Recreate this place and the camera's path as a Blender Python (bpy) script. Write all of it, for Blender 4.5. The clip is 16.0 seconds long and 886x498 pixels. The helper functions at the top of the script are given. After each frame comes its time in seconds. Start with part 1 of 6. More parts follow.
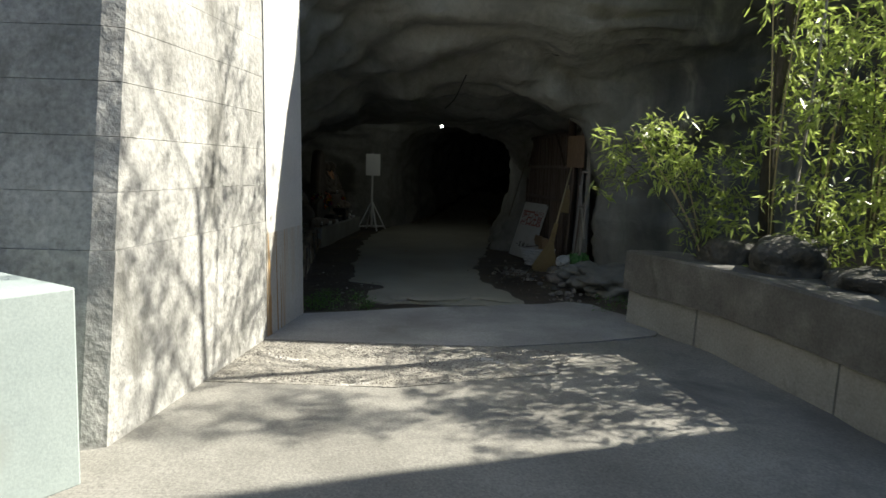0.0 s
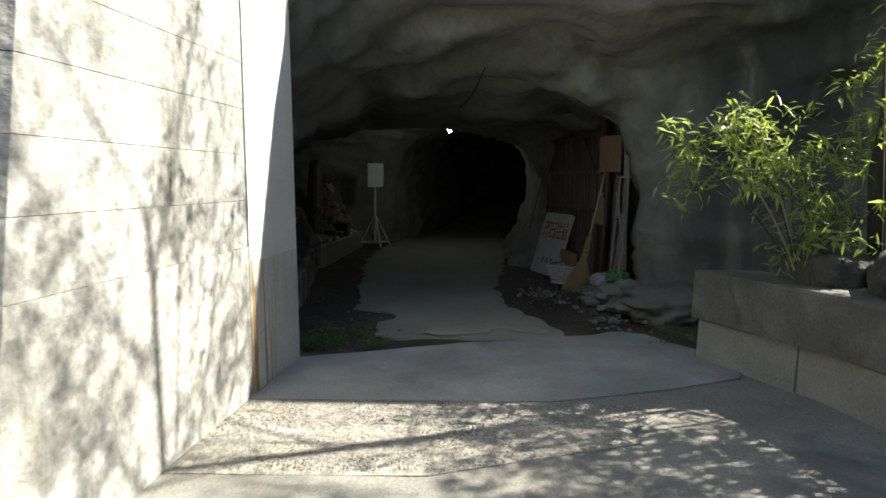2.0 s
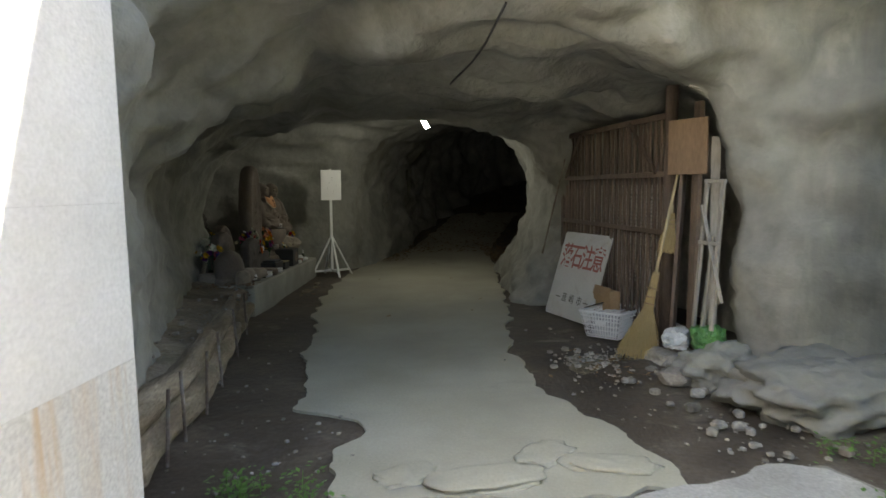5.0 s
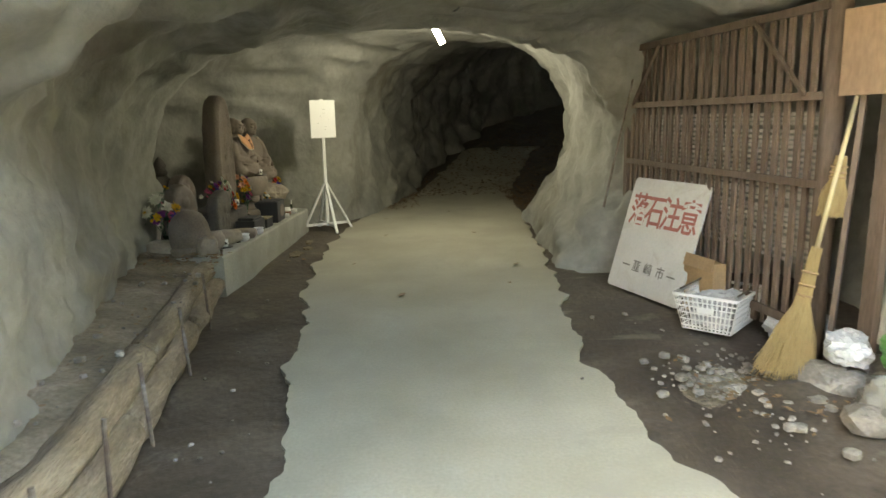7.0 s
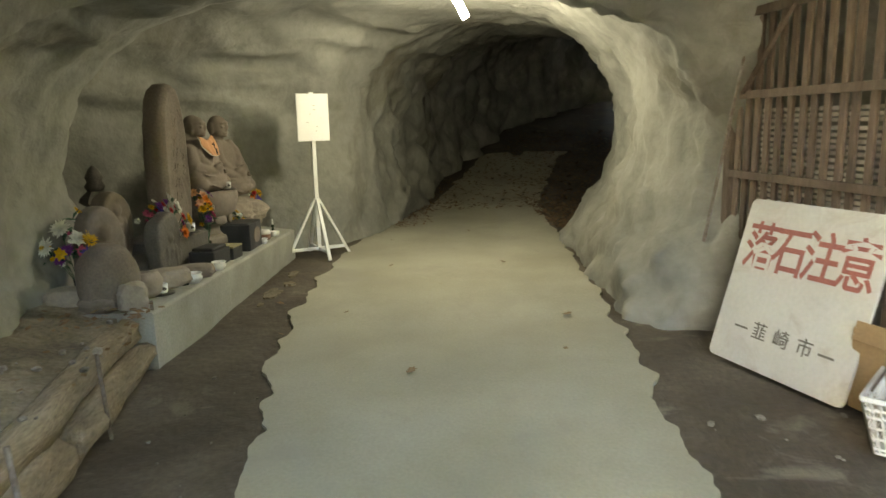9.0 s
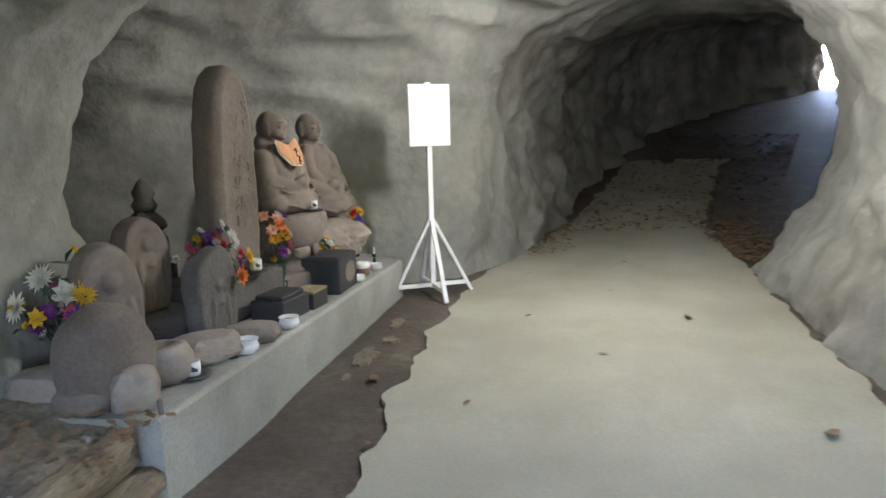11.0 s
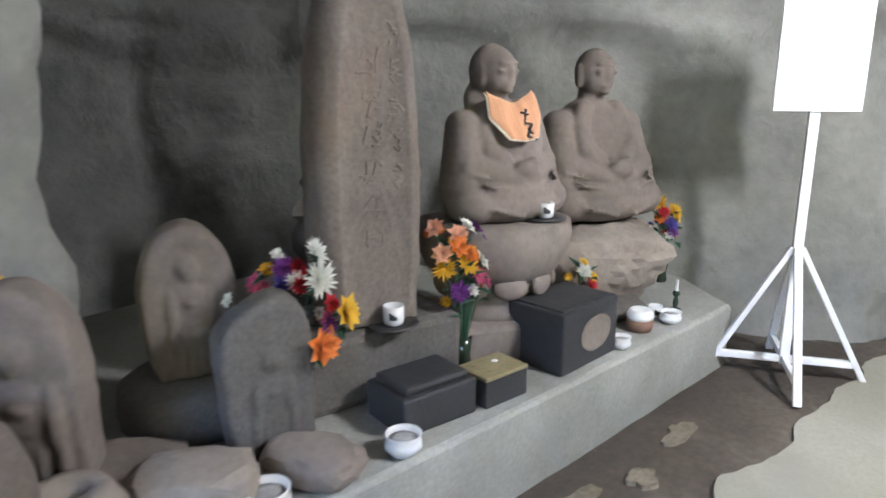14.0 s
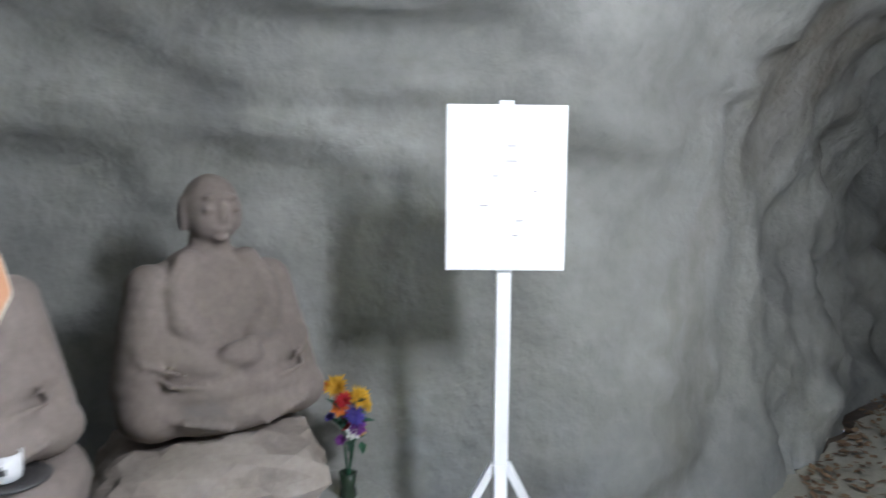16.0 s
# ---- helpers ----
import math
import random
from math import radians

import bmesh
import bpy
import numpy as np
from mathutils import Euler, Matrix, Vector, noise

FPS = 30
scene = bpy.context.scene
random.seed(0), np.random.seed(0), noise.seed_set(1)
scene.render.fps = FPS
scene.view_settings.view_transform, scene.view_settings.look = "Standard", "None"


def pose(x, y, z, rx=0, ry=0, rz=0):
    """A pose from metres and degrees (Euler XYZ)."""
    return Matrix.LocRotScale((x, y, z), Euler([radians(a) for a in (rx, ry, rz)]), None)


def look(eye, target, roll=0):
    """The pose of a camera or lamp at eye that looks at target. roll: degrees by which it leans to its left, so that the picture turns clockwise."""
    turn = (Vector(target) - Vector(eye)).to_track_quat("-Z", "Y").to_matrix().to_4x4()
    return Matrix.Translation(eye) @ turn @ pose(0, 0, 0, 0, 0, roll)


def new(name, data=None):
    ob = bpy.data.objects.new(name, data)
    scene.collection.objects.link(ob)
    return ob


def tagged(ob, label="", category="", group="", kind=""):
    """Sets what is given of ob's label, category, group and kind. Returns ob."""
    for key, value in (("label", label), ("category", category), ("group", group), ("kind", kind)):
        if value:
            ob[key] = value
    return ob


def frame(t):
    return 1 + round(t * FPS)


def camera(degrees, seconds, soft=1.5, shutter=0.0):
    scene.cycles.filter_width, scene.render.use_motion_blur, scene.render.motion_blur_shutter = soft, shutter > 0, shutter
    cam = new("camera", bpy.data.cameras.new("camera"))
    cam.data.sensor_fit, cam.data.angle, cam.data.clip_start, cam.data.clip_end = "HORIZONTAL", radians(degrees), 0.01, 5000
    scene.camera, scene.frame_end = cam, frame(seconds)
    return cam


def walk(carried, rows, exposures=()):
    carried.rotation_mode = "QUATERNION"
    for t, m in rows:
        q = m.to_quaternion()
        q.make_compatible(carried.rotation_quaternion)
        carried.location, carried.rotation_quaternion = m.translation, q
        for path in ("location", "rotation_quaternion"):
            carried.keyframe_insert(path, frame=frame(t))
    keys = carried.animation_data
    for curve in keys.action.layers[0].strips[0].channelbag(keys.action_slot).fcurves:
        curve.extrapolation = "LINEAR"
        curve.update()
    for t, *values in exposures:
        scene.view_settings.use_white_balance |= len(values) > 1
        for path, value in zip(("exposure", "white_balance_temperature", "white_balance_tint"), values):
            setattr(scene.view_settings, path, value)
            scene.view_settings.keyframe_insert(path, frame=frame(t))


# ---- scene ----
cam = camera(66.2, 16.0, shutter=0.4)
METRES, EYE, TILT, LEAN, TURN = 14.1, 1.52, 0.0, 0.0, 0.0
ROWS = [
    (0.0, 0.0, 0.0, 0.0, 0.21, -6.72, -1.81),
    (0.5, -0.003, 0.0207, 0.0011, 1.81, -6.9, -1.36),
    (1.0, -0.0065, 0.0378, -0.0, 4.59, -6.4, -0.72),
    (1.5, -0.0135, 0.0632, 0.0, 2.72, -6.58, -0.92),
    (2.0, -0.0158, 0.0911, -0.0022, 0.07, -5.85, -0.55),
    (2.5, -0.0158, 0.1278, -0.001, -1.05, -5.56, 0.36),
    (3.0, -0.0215, 0.1645, -0.0015, -2.14, -5.61, -0.02),
    (3.5, -0.0233, 0.1997, -0.0027, -3.14, -4.66, -0.34),
    (4.0, -0.0256, 0.2387, -0.0016, -2.49, -5.58, 0.38),
    (4.5, -0.0309, 0.2754, 0.0007, -3.54, -5.15, 0.35),
    (5.0, -0.0336, 0.3129, -0.0012, -3.31, -5.13, 0.45),
    (7.5, -0.0449, 0.4938, 0.0007, -3.45, -11.49, 1.5),
    (8.0, -0.0432, 0.5292, -0.0002, -3.38, -11.24, 1.6),
    (10.5, -0.0517, 0.6927, -0.0069, 3.35, -9.71, 0.71),
    (11.0, -0.0586, 0.7266, -0.007, 7.53, -9.72, 1.58),
    (11.5, -0.0654, 0.7561, -0.0063, 11.7, -10.11, 1.81),
    (12.0, -0.0654, 0.782, -0.0069, 19.58, -9.24, 2.55),
    (12.5, -0.0613, 0.8079, -0.0047, 28.91, -9.19, 2.37),
    (13.0, -0.0631, 0.8318, -0.0073, 35.54, -10.74, 2.28),
    (13.5, -0.0637, 0.8566, -0.0064, 39.05, -13.68, 1.17),
    (14.0, -0.0617, 0.8867, -0.0042, 41.85, -14.04, 0.25),
    (14.5, -0.0637, 0.914, -0.0045, 38.92, -12.44, -0.57),
    (15.0, -0.0644, 0.9407, 0.0003, 34.21, -8.97, -1.47),
    (15.5, -0.061, 0.9684, 0.0029, 33.9, -6.56, -1.58),
    (16.0, -0.0574, 0.9923, 0.0034, 30.09, -5.23, -0.54),
]
walk(cam, [(t, pose(0, 0, EYE, TILT, LEAN, TURN) @ pose(METRES * x, METRES * y, METRES * z, 90 + pitch, roll, yaw)) for t, x, y, z, yaw, pitch, roll in ROWS],
     exposures=[(0.0, 1.32, 6600, 6), (2.5, 1.95, 6800, 6), (3.5, 2.95, 7300, 8), (4.5, 3.65, 7500, 11), (5.0, 4.05, 7500, 11), (6.5, 5.4, 8300, 9), (8.2, 5.9, 9600, 6),
                (10.3, 6.3, 7900, 10), (11.0, 6.45, 6600, 20), (12.0, 6.45, 6150, 23), (14.0, 6.85, 6050, 23), (15.0, 6.65, 5850, 22), (16.0, 6.5, 5700, 22)])


# ---- daylight ----
SUN_AZ, SUN_EL = radians(20.0), radians(43.0)   # azimuth from +x towards +y
world = bpy.data.worlds.new("sky")
scene.world = world
world.use_nodes = True
wn = world.node_tree
sky = wn.nodes.new("ShaderNodeTexSky")
sky.sky_type = "NISHITA"
sky.sun_disc = False
sky.sun_elevation = SUN_EL
sky.sun_rotation = radians(90.0) - SUN_AZ
wn.links.new(sky.outputs[0], wn.nodes["Background"].inputs[0])
wn.nodes["Background"].inputs[1].default_value = 0.08
sun = new("sun", bpy.data.lights.new("sun", "SUN"))
sun.data.energy = 5.0
sun.data.angle = radians(0.6)
sun.data.color = (1.0, 0.95, 0.86)
to_sun = Vector((math.cos(SUN_EL) * math.cos(SUN_AZ), math.cos(SUN_EL) * math.sin(SUN_AZ), math.sin(SUN_EL)))
sun.matrix_world = look(to_sun * 30, (0, 0, 0))

# the tunnel's tube lamp, which hangs under the roof
LAMP = Vector((-0.15, 14.85, 2.52))
tube_light = new("tube_light", bpy.data.lights.new("tube_light", "POINT"))
tube_light.data.shadow_soft_size = 0.12
tube_light.data.energy = 1.45
tube_light.data.color = (0.96, 1.0, 0.93)
tube_light.matrix_world = pose(LAMP.x, LAMP.y, LAMP.z - 0.30)


# ---- materials ----
def ramp_node(nt, fac, stops):
    r = nt.nodes.new("ShaderNodeValToRGB")
    while len(r.color_ramp.elements) < len(stops):
        r.color_ramp.elements.new(0.5)
    for e, (p, c) in zip(r.color_ramp.elements, stops):
        e.position, e.color = p, (*c, 1)
    nt.links.new(fac, r.inputs[0])
    return r.outputs[0]


def noise_node(nt, vec, scale, detail=6.0, rough=0.6, distortion=0.0):
    n = nt.nodes.new("ShaderNodeTexNoise")
    n.inputs["Scale"].default_value = scale
    n.inputs["Detail"].default_value = detail
    n.inputs["Roughness"].default_value = rough
    n.inputs["Distortion"].default_value = distortion
    nt.links.new(vec, n.inputs["Vector"])
    return n.outputs["Fac"]


def mix_node(nt, kind, fac, a, b):
    m = nt.nodes.new("ShaderNodeMix")
    m.data_type, m.blend_type = "RGBA", kind
    for sock, v in ((m.inputs[0], fac), (m.inputs[6], a), (m.inputs[7], b)):
        if hasattr(v, "is_linked"):
            nt.links.new(v, sock)
        else:
            sock.default_value = v if isinstance(v, (int, float)) else (*v, 1)
    return m.outputs[2]


def mapped(nt, scale=(1, 1, 1), own=False):
    """World position, or the thing's own coordinates, stretched."""
    if own:
        src = nt.nodes.new("ShaderNodeTexCoord").outputs["Object"]
    else:
        src = nt.nodes.new("ShaderNodeNewGeometry").outputs["Position"]
    m = nt.nodes.new("ShaderNodeMapping")
    m.inputs["Scale"].default_value = scale
    nt.links.new(src, m.inputs["Vector"])
    return m.outputs[0]


def mat(name, cols, scale=2.5, fine=45.0, rough=0.88, bump=0.35, dist=0.01, own=False, stretch=(1, 1, 1), grain=0.35,
        metallic=0.0, vary=0.0, stain=None, stain_scale=1.2, stain_stretch=(1, 1, 1), stain_range=(0.55, 0.68), rough_var=0.12):
    m = bpy.data.materials.new(name)
    m.use_nodes = True
    nt = m.node_tree
    bsdf = nt.nodes["Principled BSDF"]
    vec = mapped(nt, stretch, own)
    big = noise_node(nt, vec, scale, 7, 0.58, 0.05)
    small = noise_node(nt, vec, fine, 3, 0.6)
    n = len(cols)
    col = ramp_node(nt, big, [(0.3 + 0.4 * i / max(1, n - 1), c) for i, c in enumerate(cols)])
    tone = ramp_node(nt, small, [(0.25, (1 - grain,) * 3), (0.75, (1 + 0 * grain,) * 3)])
    col = mix_node(nt, "MULTIPLY", 1.0, col, tone)
    if stain:
        sv = mapped(nt, stain_stretch, own)
        s = noise_node(nt, sv, stain_scale, 7, 0.65, 0.6)
        f = ramp_node(nt, s, [(stain_range[0], (0, 0, 0)), (stain_range[1], (1, 1, 1))])
        col = mix_node(nt, "MIX", f, col, stain)
    if vary:
        oi = nt.nodes.new("ShaderNodeObjectInfo")
        v = ramp_node(nt, oi.outputs["Random"], [(0.0, (1 - vary,) * 3), (1.0, (1, 1, 1))])
        col = mix_node(nt, "MULTIPLY", 1.0, col, v)
    nt.links.new(col, bsdf.inputs["Base Color"])
    rr = ramp_node(nt, big, [(0.3, (rough - rough_var,) * 3), (0.7, (min(1, rough + rough_var),) * 3)])
    nt.links.new(rr, bsdf.inputs["Roughness"])
    bsdf.inputs["Metallic"].default_value = metallic
    if bump:
        b1 = nt.nodes.new("ShaderNodeBump")
        b1.inputs["Strength"].default_value, b1.inputs["Distance"].default_value = bump, dist
        nt.links.new(small, b1.inputs["Height"])
        mid = noise_node(nt, vec, scale * 4.7, 4, 0.5, 0.0)
        b3 = nt.nodes.new("ShaderNodeBump")
        b3.inputs["Strength"].default_value, b3.inputs["Distance"].default_value = bump, dist * 2
        nt.links.new(mid, b3.inputs["Height"])
        nt.links.new(b1.outputs[0], b3.inputs["Normal"])
        b2 = nt.nodes.new("ShaderNodeBump")
        b2.inputs["Strength"].default_value, b2.inputs["Distance"].default_value = bump, dist * 3
        nt.links.new(big, b2.inputs["Height"])
        nt.links.new(b3.outputs[0], b2.inputs["Normal"])
        nt.links.new(b2.outputs[0], bsdf.inputs["Normal"])
    return m


ROCK = mat("cave_rock", [(0.165, 0.165, 0.150), (0.262, 0.260, 0.234), (0.345, 0.34, 0.31)], 0.9, 10, 0.93, 0.6, 0.022, grain=0.22,
           stain=(0.13, 0.118, 0.092), stain_scale=0.55, stain_stretch=(1, 1, 0.6), stain_range=(0.55, 0.70))


def shade_and_streak_cliff(m):
    """Water runs streak the open cliff beside the mouth, its shade painted in too."""
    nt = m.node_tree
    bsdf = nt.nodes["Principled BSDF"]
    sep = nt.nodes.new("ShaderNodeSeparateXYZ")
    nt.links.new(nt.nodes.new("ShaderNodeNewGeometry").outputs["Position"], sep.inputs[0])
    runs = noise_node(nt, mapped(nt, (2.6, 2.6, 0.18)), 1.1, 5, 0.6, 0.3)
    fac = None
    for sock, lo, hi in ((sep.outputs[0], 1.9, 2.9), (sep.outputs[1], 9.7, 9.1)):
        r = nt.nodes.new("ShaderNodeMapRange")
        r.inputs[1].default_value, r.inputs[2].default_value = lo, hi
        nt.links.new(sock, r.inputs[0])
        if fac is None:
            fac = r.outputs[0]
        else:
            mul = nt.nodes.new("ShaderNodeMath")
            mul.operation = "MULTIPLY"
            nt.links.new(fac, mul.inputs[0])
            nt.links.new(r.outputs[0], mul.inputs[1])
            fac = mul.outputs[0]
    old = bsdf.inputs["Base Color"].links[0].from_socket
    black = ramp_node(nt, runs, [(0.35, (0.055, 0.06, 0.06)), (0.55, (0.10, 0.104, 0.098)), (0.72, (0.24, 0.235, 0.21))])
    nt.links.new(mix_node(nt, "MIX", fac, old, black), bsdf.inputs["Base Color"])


shade_and_streak_cliff(ROCK)
CONCRETE = mat("weathered_concrete", [(0.33, 0.322, 0.295), (0.48, 0.47, 0.44), (0.62, 0.61, 0.57)], 1.6, 26, 0.9, 0.8, 0.010, grain=0.5,
               stain=(0.14, 0.136, 0.118), stain_scale=1.3, stain_stretch=(1.5, 1.5, 0.45), stain_range=(0.55, 0.70))
END_CONCRETE = mat("rust_streaked_concrete", [(0.58, 0.57, 0.53), (0.68, 0.67, 0.63)], 2, 60, 0.9, 0.4, 0.005,
                   stain=(0.46, 0.32, 0.18), stain_scale=1.4, stain_stretch=(2.2, 2.2, 0.16), stain_range=(0.50, 0.66))
CLEAN_END = mat("cement_facing_with_bounce", [(0.60, 0.59, 0.56), (0.70, 0.69, 0.66)], 2, 60, 0.9, 0.4, 0.005, grain=0.2)
DARKROCK = mat("dark_garden_rock", [(0.04, 0.038, 0.032), (0.09, 0.085, 0.072), (0.14, 0.13, 0.115)], 3, 22, 0.95, 0.9, 0.02, grain=0.4)
KERB = mat("mossy_concrete", [(0.08, 0.077, 0.068), (0.15, 0.143, 0.128), (0.24, 0.23, 0.208)], 2.2, 50, 0.92, 0.6, 0.008, grain=0.4,
           stain=(0.07, 0.07, 0.055), stain_scale=1.7, stain_stretch=(1.2, 1.2, 0.5), stain_range=(0.52, 0.66))
PALE_KERB = mat("pale_kerb_concrete", [(0.26, 0.25, 0.23), (0.36, 0.35, 0.32)], 2.2, 50, 0.9, 0.4, 0.006, grain=0.35,
                stain=(0.13, 0.125, 0.11), stain_scale=1.6, stain_range=(0.58, 0.72))
BLOCK = mat("pale_green_concrete", [(0.33, 0.385, 0.375), (0.41, 0.465, 0.45)], 2.0, 70, 0.8, 0.25, 0.003, grain=0.2,
            stain=(0.30, 0.33, 0.31), stain_scale=2.0)
PAVE = mat("worn_pavement", [(0.19, 0.18, 0.157), (0.28, 0.267, 0.235), (0.37, 0.352, 0.315)], 0.9, 70, 0.93, 0.6, 0.006, grain=0.5,
           stain=(0.11, 0.107, 0.10), stain_scale=0.7, stain_range=(0.55, 0.7))
GRIT = mat("exposed_gravel_concrete", [(0.29, 0.268, 0.225), (0.42, 0.395, 0.345)], 3, 40, 0.95, 1.0, 0.014, grain=0.6, stain=(0.50, 0.48, 0.44), stain_scale=2.2, stain_range=(0.6, 0.66))
SLAB = mat("cave_floor_concrete", [(0.27, 0.255, 0.198), (0.335, 0.318, 0.25), (0.40, 0.38, 0.31)], 0.8, 55, 0.9, 0.25, 0.004, grain=0.18,
           stain=(0.27, 0.255, 0.21), stain_scale=0.9, stain_range=(0.56, 0.72))
SOIL = mat("damp_earth", [(0.045, 0.034, 0.024), (0.085, 0.066, 0.048), (0.155, 0.126, 0.096)], 1.6, 30, 0.72, 0.5, 0.012, grain=0.45, stain=(0.16, 0.138, 0.108), stain_scale=2.4, stain_range=(0.60, 0.70))
BANK = mat("sandy_earth", [(0.12, 0.097, 0.067), (0.23, 0.192, 0.138), (0.36, 0.312, 0.24)], 2.5, 35, 0.95, 0.8, 0.015, grain=0.45)
STATUE = mat("carved_andesite", [(0.15, 0.122, 0.101), (0.21, 0.172, 0.145), (0.265, 0.222, 0.19)], 3.0, 40, 0.95, 0.28, 0.005, grain=0.20,
             stain=(0.12, 0.108, 0.095), stain_scale=2.5, stain_range=(0.56, 0.7))
STELE_STONE = mat("brown_stele_stone", [(0.125, 0.10, 0.083), (0.185, 0.152, 0.128), (0.235, 0.198, 0.168)], 2.5, 60, 0.93, 0.35, 0.005, grain=0.35,
                  stain=(0.20, 0.135, 0.095), stain_scale=1.3, stain_stretch=(1.6, 1.6, 0.6), stain_range=(0.55, 0.72))
STATUE_PALE = mat("rough_broken_stone", [(0.24, 0.20, 0.165), (0.35, 0.30, 0.252)], 4, 30, 0.95, 0.45, 0.008, grain=0.22)
STATUE_DARK = mat("dark_worn_stone", [(0.10, 0.09, 0.08), (0.165, 0.15, 0.135)], 4, 60, 0.9, 0.5, 0.006, grain=0.35)
PLATFORM = mat("shrine_platform_cement", [(0.22, 0.218, 0.19), (0.31, 0.308, 0.275), (0.40, 0.397, 0.36)], 1.6, 60, 0.88, 0.35, 0.005, grain=0.25,
               stain=(0.22, 0.21, 0.18), stain_scale=1.8, stain_range=(0.58, 0.72))
LOG = mat("rotting_log", [(0.15, 0.115, 0.078), (0.27, 0.218, 0.152), (0.42, 0.352, 0.26)], 3, 30, 0.95, 0.9, 0.012, stretch=(2.2, 0.5, 2.2), grain=0.45)
TIMBER = mat("old_brown_timber", [(0.10, 0.07, 0.053), (0.17, 0.125, 0.097), (0.23, 0.175, 0.14)], 4, 50, 0.9, 0.5, 0.004, stretch=(1.5, 1.5, 0.25), grain=0.4, vary=0.35)
WICKER = mat("faded_woven_strip", [(0.34, 0.31, 0.28), (0.48, 0.44, 0.40)], 6, 60, 0.9, 0.3, 0.003, grain=0.4)
PLY = mat("stained_plywood", [(0.20, 0.13, 0.08), (0.29, 0.20, 0.13)], 3, 50, 0.85, 0.3, 0.003, stretch=(1, 1, 0.3), grain=0.3)
GREYWOOD = mat("bleached_grey_timber", [(0.27, 0.245, 0.215), (0.40, 0.37, 0.33)], 4, 50, 0.92, 0.4, 0.004, stretch=(1.5, 1.5, 0.25), grain=0.35)
WHITE = mat("white_gloss_paint", [(0.78, 0.78, 0.77), (0.82, 0.82, 0.81)], 3, 60, 0.55, 0.1, 0.001, grain=0.04)
SIGNFACE = mat("faded_white_sign_paint", [(0.50, 0.50, 0.48), (0.60, 0.60, 0.575)], 2, 40, 0.7, 0.1, 0.001, grain=0.12, stain=(0.42, 0.40, 0.36), stain_scale=3)
RED = mat("faded_red_lettering", [(0.33, 0.10, 0.085), (0.42, 0.15, 0.125)], 9, 60, 0.7, 0.1, 0.001, grain=0.3)
DARKLET = mat("faded_black_lettering", [(0.12, 0.11, 0.095), (0.17, 0.16, 0.14)], 9, 60, 0.7, 0.1, 0.001, grain=0.3)
PLASTIC = mat("white_plastic", [(0.66, 0.66, 0.65), (0.72, 0.72, 0.71)], 6, 60, 0.45, 0.05, 0.001, grain=0.06)
BAG = mat("crumpled_white_polythene", [(0.40, 0.41, 0.42), (0.52, 0.53, 0.54)], 12, 60, 0.35, 0.4, 0.006, grain=0.1)
GREENBAG = mat("green_polythene", [(0.06, 0.17, 0.05), (0.09, 0.24, 0.07)], 10, 60, 0.4, 0.3, 0.005, grain=0.2)
STRAW = mat("broom_straw", [(0.34, 0.24, 0.105), (0.48, 0.36, 0.18)], 10, 60, 0.85, 0.3, 0.003, own=True, stretch=(9, 9, 1), grain=0.35)
BAMBOO_POLE = mat("dry_bamboo_handle", [(0.42, 0.34, 0.19), (0.52, 0.43, 0.26)], 5, 50, 0.6, 0.1, 0.001, stretch=(2, 2, 0.4), grain=0.2)
CARTON = mat("brown_cardboard", [(0.30, 0.20, 0.11), (0.38, 0.26, 0.15)], 4, 50, 0.9, 0.2, 0.002, grain=0.2)
RUST = mat("rusty_steel", [(0.10, 0.065, 0.045), (0.20, 0.16, 0.135), (0.32, 0.30, 0.28)], 9, 60, 0.75, 0.4, 0.003, metallic=0.3, grain=0.4)
BLACKBOX = mat("charred_black_box", [(0.022, 0.022, 0.023), (0.045, 0.045, 0.047)], 5, 70, 0.6, 0.3, 0.003, grain=0.3)
PORCELAIN = mat("white_porcelain", [(0.68, 0.68, 0.67), (0.74, 0.74, 0.73)], 8, 60, 0.25, 0.02, 0.001, grain=0.05)
ASH = mat("incense_ash", [(0.30, 0.29, 0.27), (0.45, 0.44, 0.42)], 30, 90, 0.98, 0.5, 0.003, grain=0.3)
SAUCER = mat("dark_lacquer", [(0.03, 0.028, 0.027), (0.06, 0.056, 0.053)], 8, 60, 0.45, 0.1, 0.001, grain=0.2)
CLAY = mat("red_brown_pottery", [(0.17, 0.085, 0.06), (0.25, 0.14, 0.10)], 8, 60, 0.7, 0.2, 0.002, grain=0.25)
BRASS = mat("tarnished_gold_tin", [(0.30, 0.25, 0.13), (0.42, 0.36, 0.20)], 9, 60, 0.5, 0.2, 0.002, metallic=0.3, grain=0.3)
BIB = mat("orange_cotton", [(0.60, 0.29, 0.145), (0.68, 0.36, 0.20)], 6, 160, 0.95, 0.25, 0.001, grain=0.15)
TRIM = mat("cream_cotton_edge", [(0.62, 0.55, 0.42), (0.70, 0.62, 0.50)], 9, 120, 0.95, 0.2, 0.001, grain=0.15)
INK = mat("black_ink", [(0.03, 0.027, 0.025), (0.05, 0.045, 0.04)], 9, 60, 0.9, 0.0, grain=0.2)
BOTTLE = mat("dark_green_glass_bottle", [(0.02, 0.035, 0.022), (0.03, 0.05, 0.03)], 8, 60, 0.2, 0.0, grain=0.1)
BARK = mat("grey_brown_bark", [(0.06, 0.05, 0.036), (0.11, 0.095, 0.07)], 6, 40, 0.95, 0.8, 0.01, stretch=(2, 2, 0.5), grain=0.45)
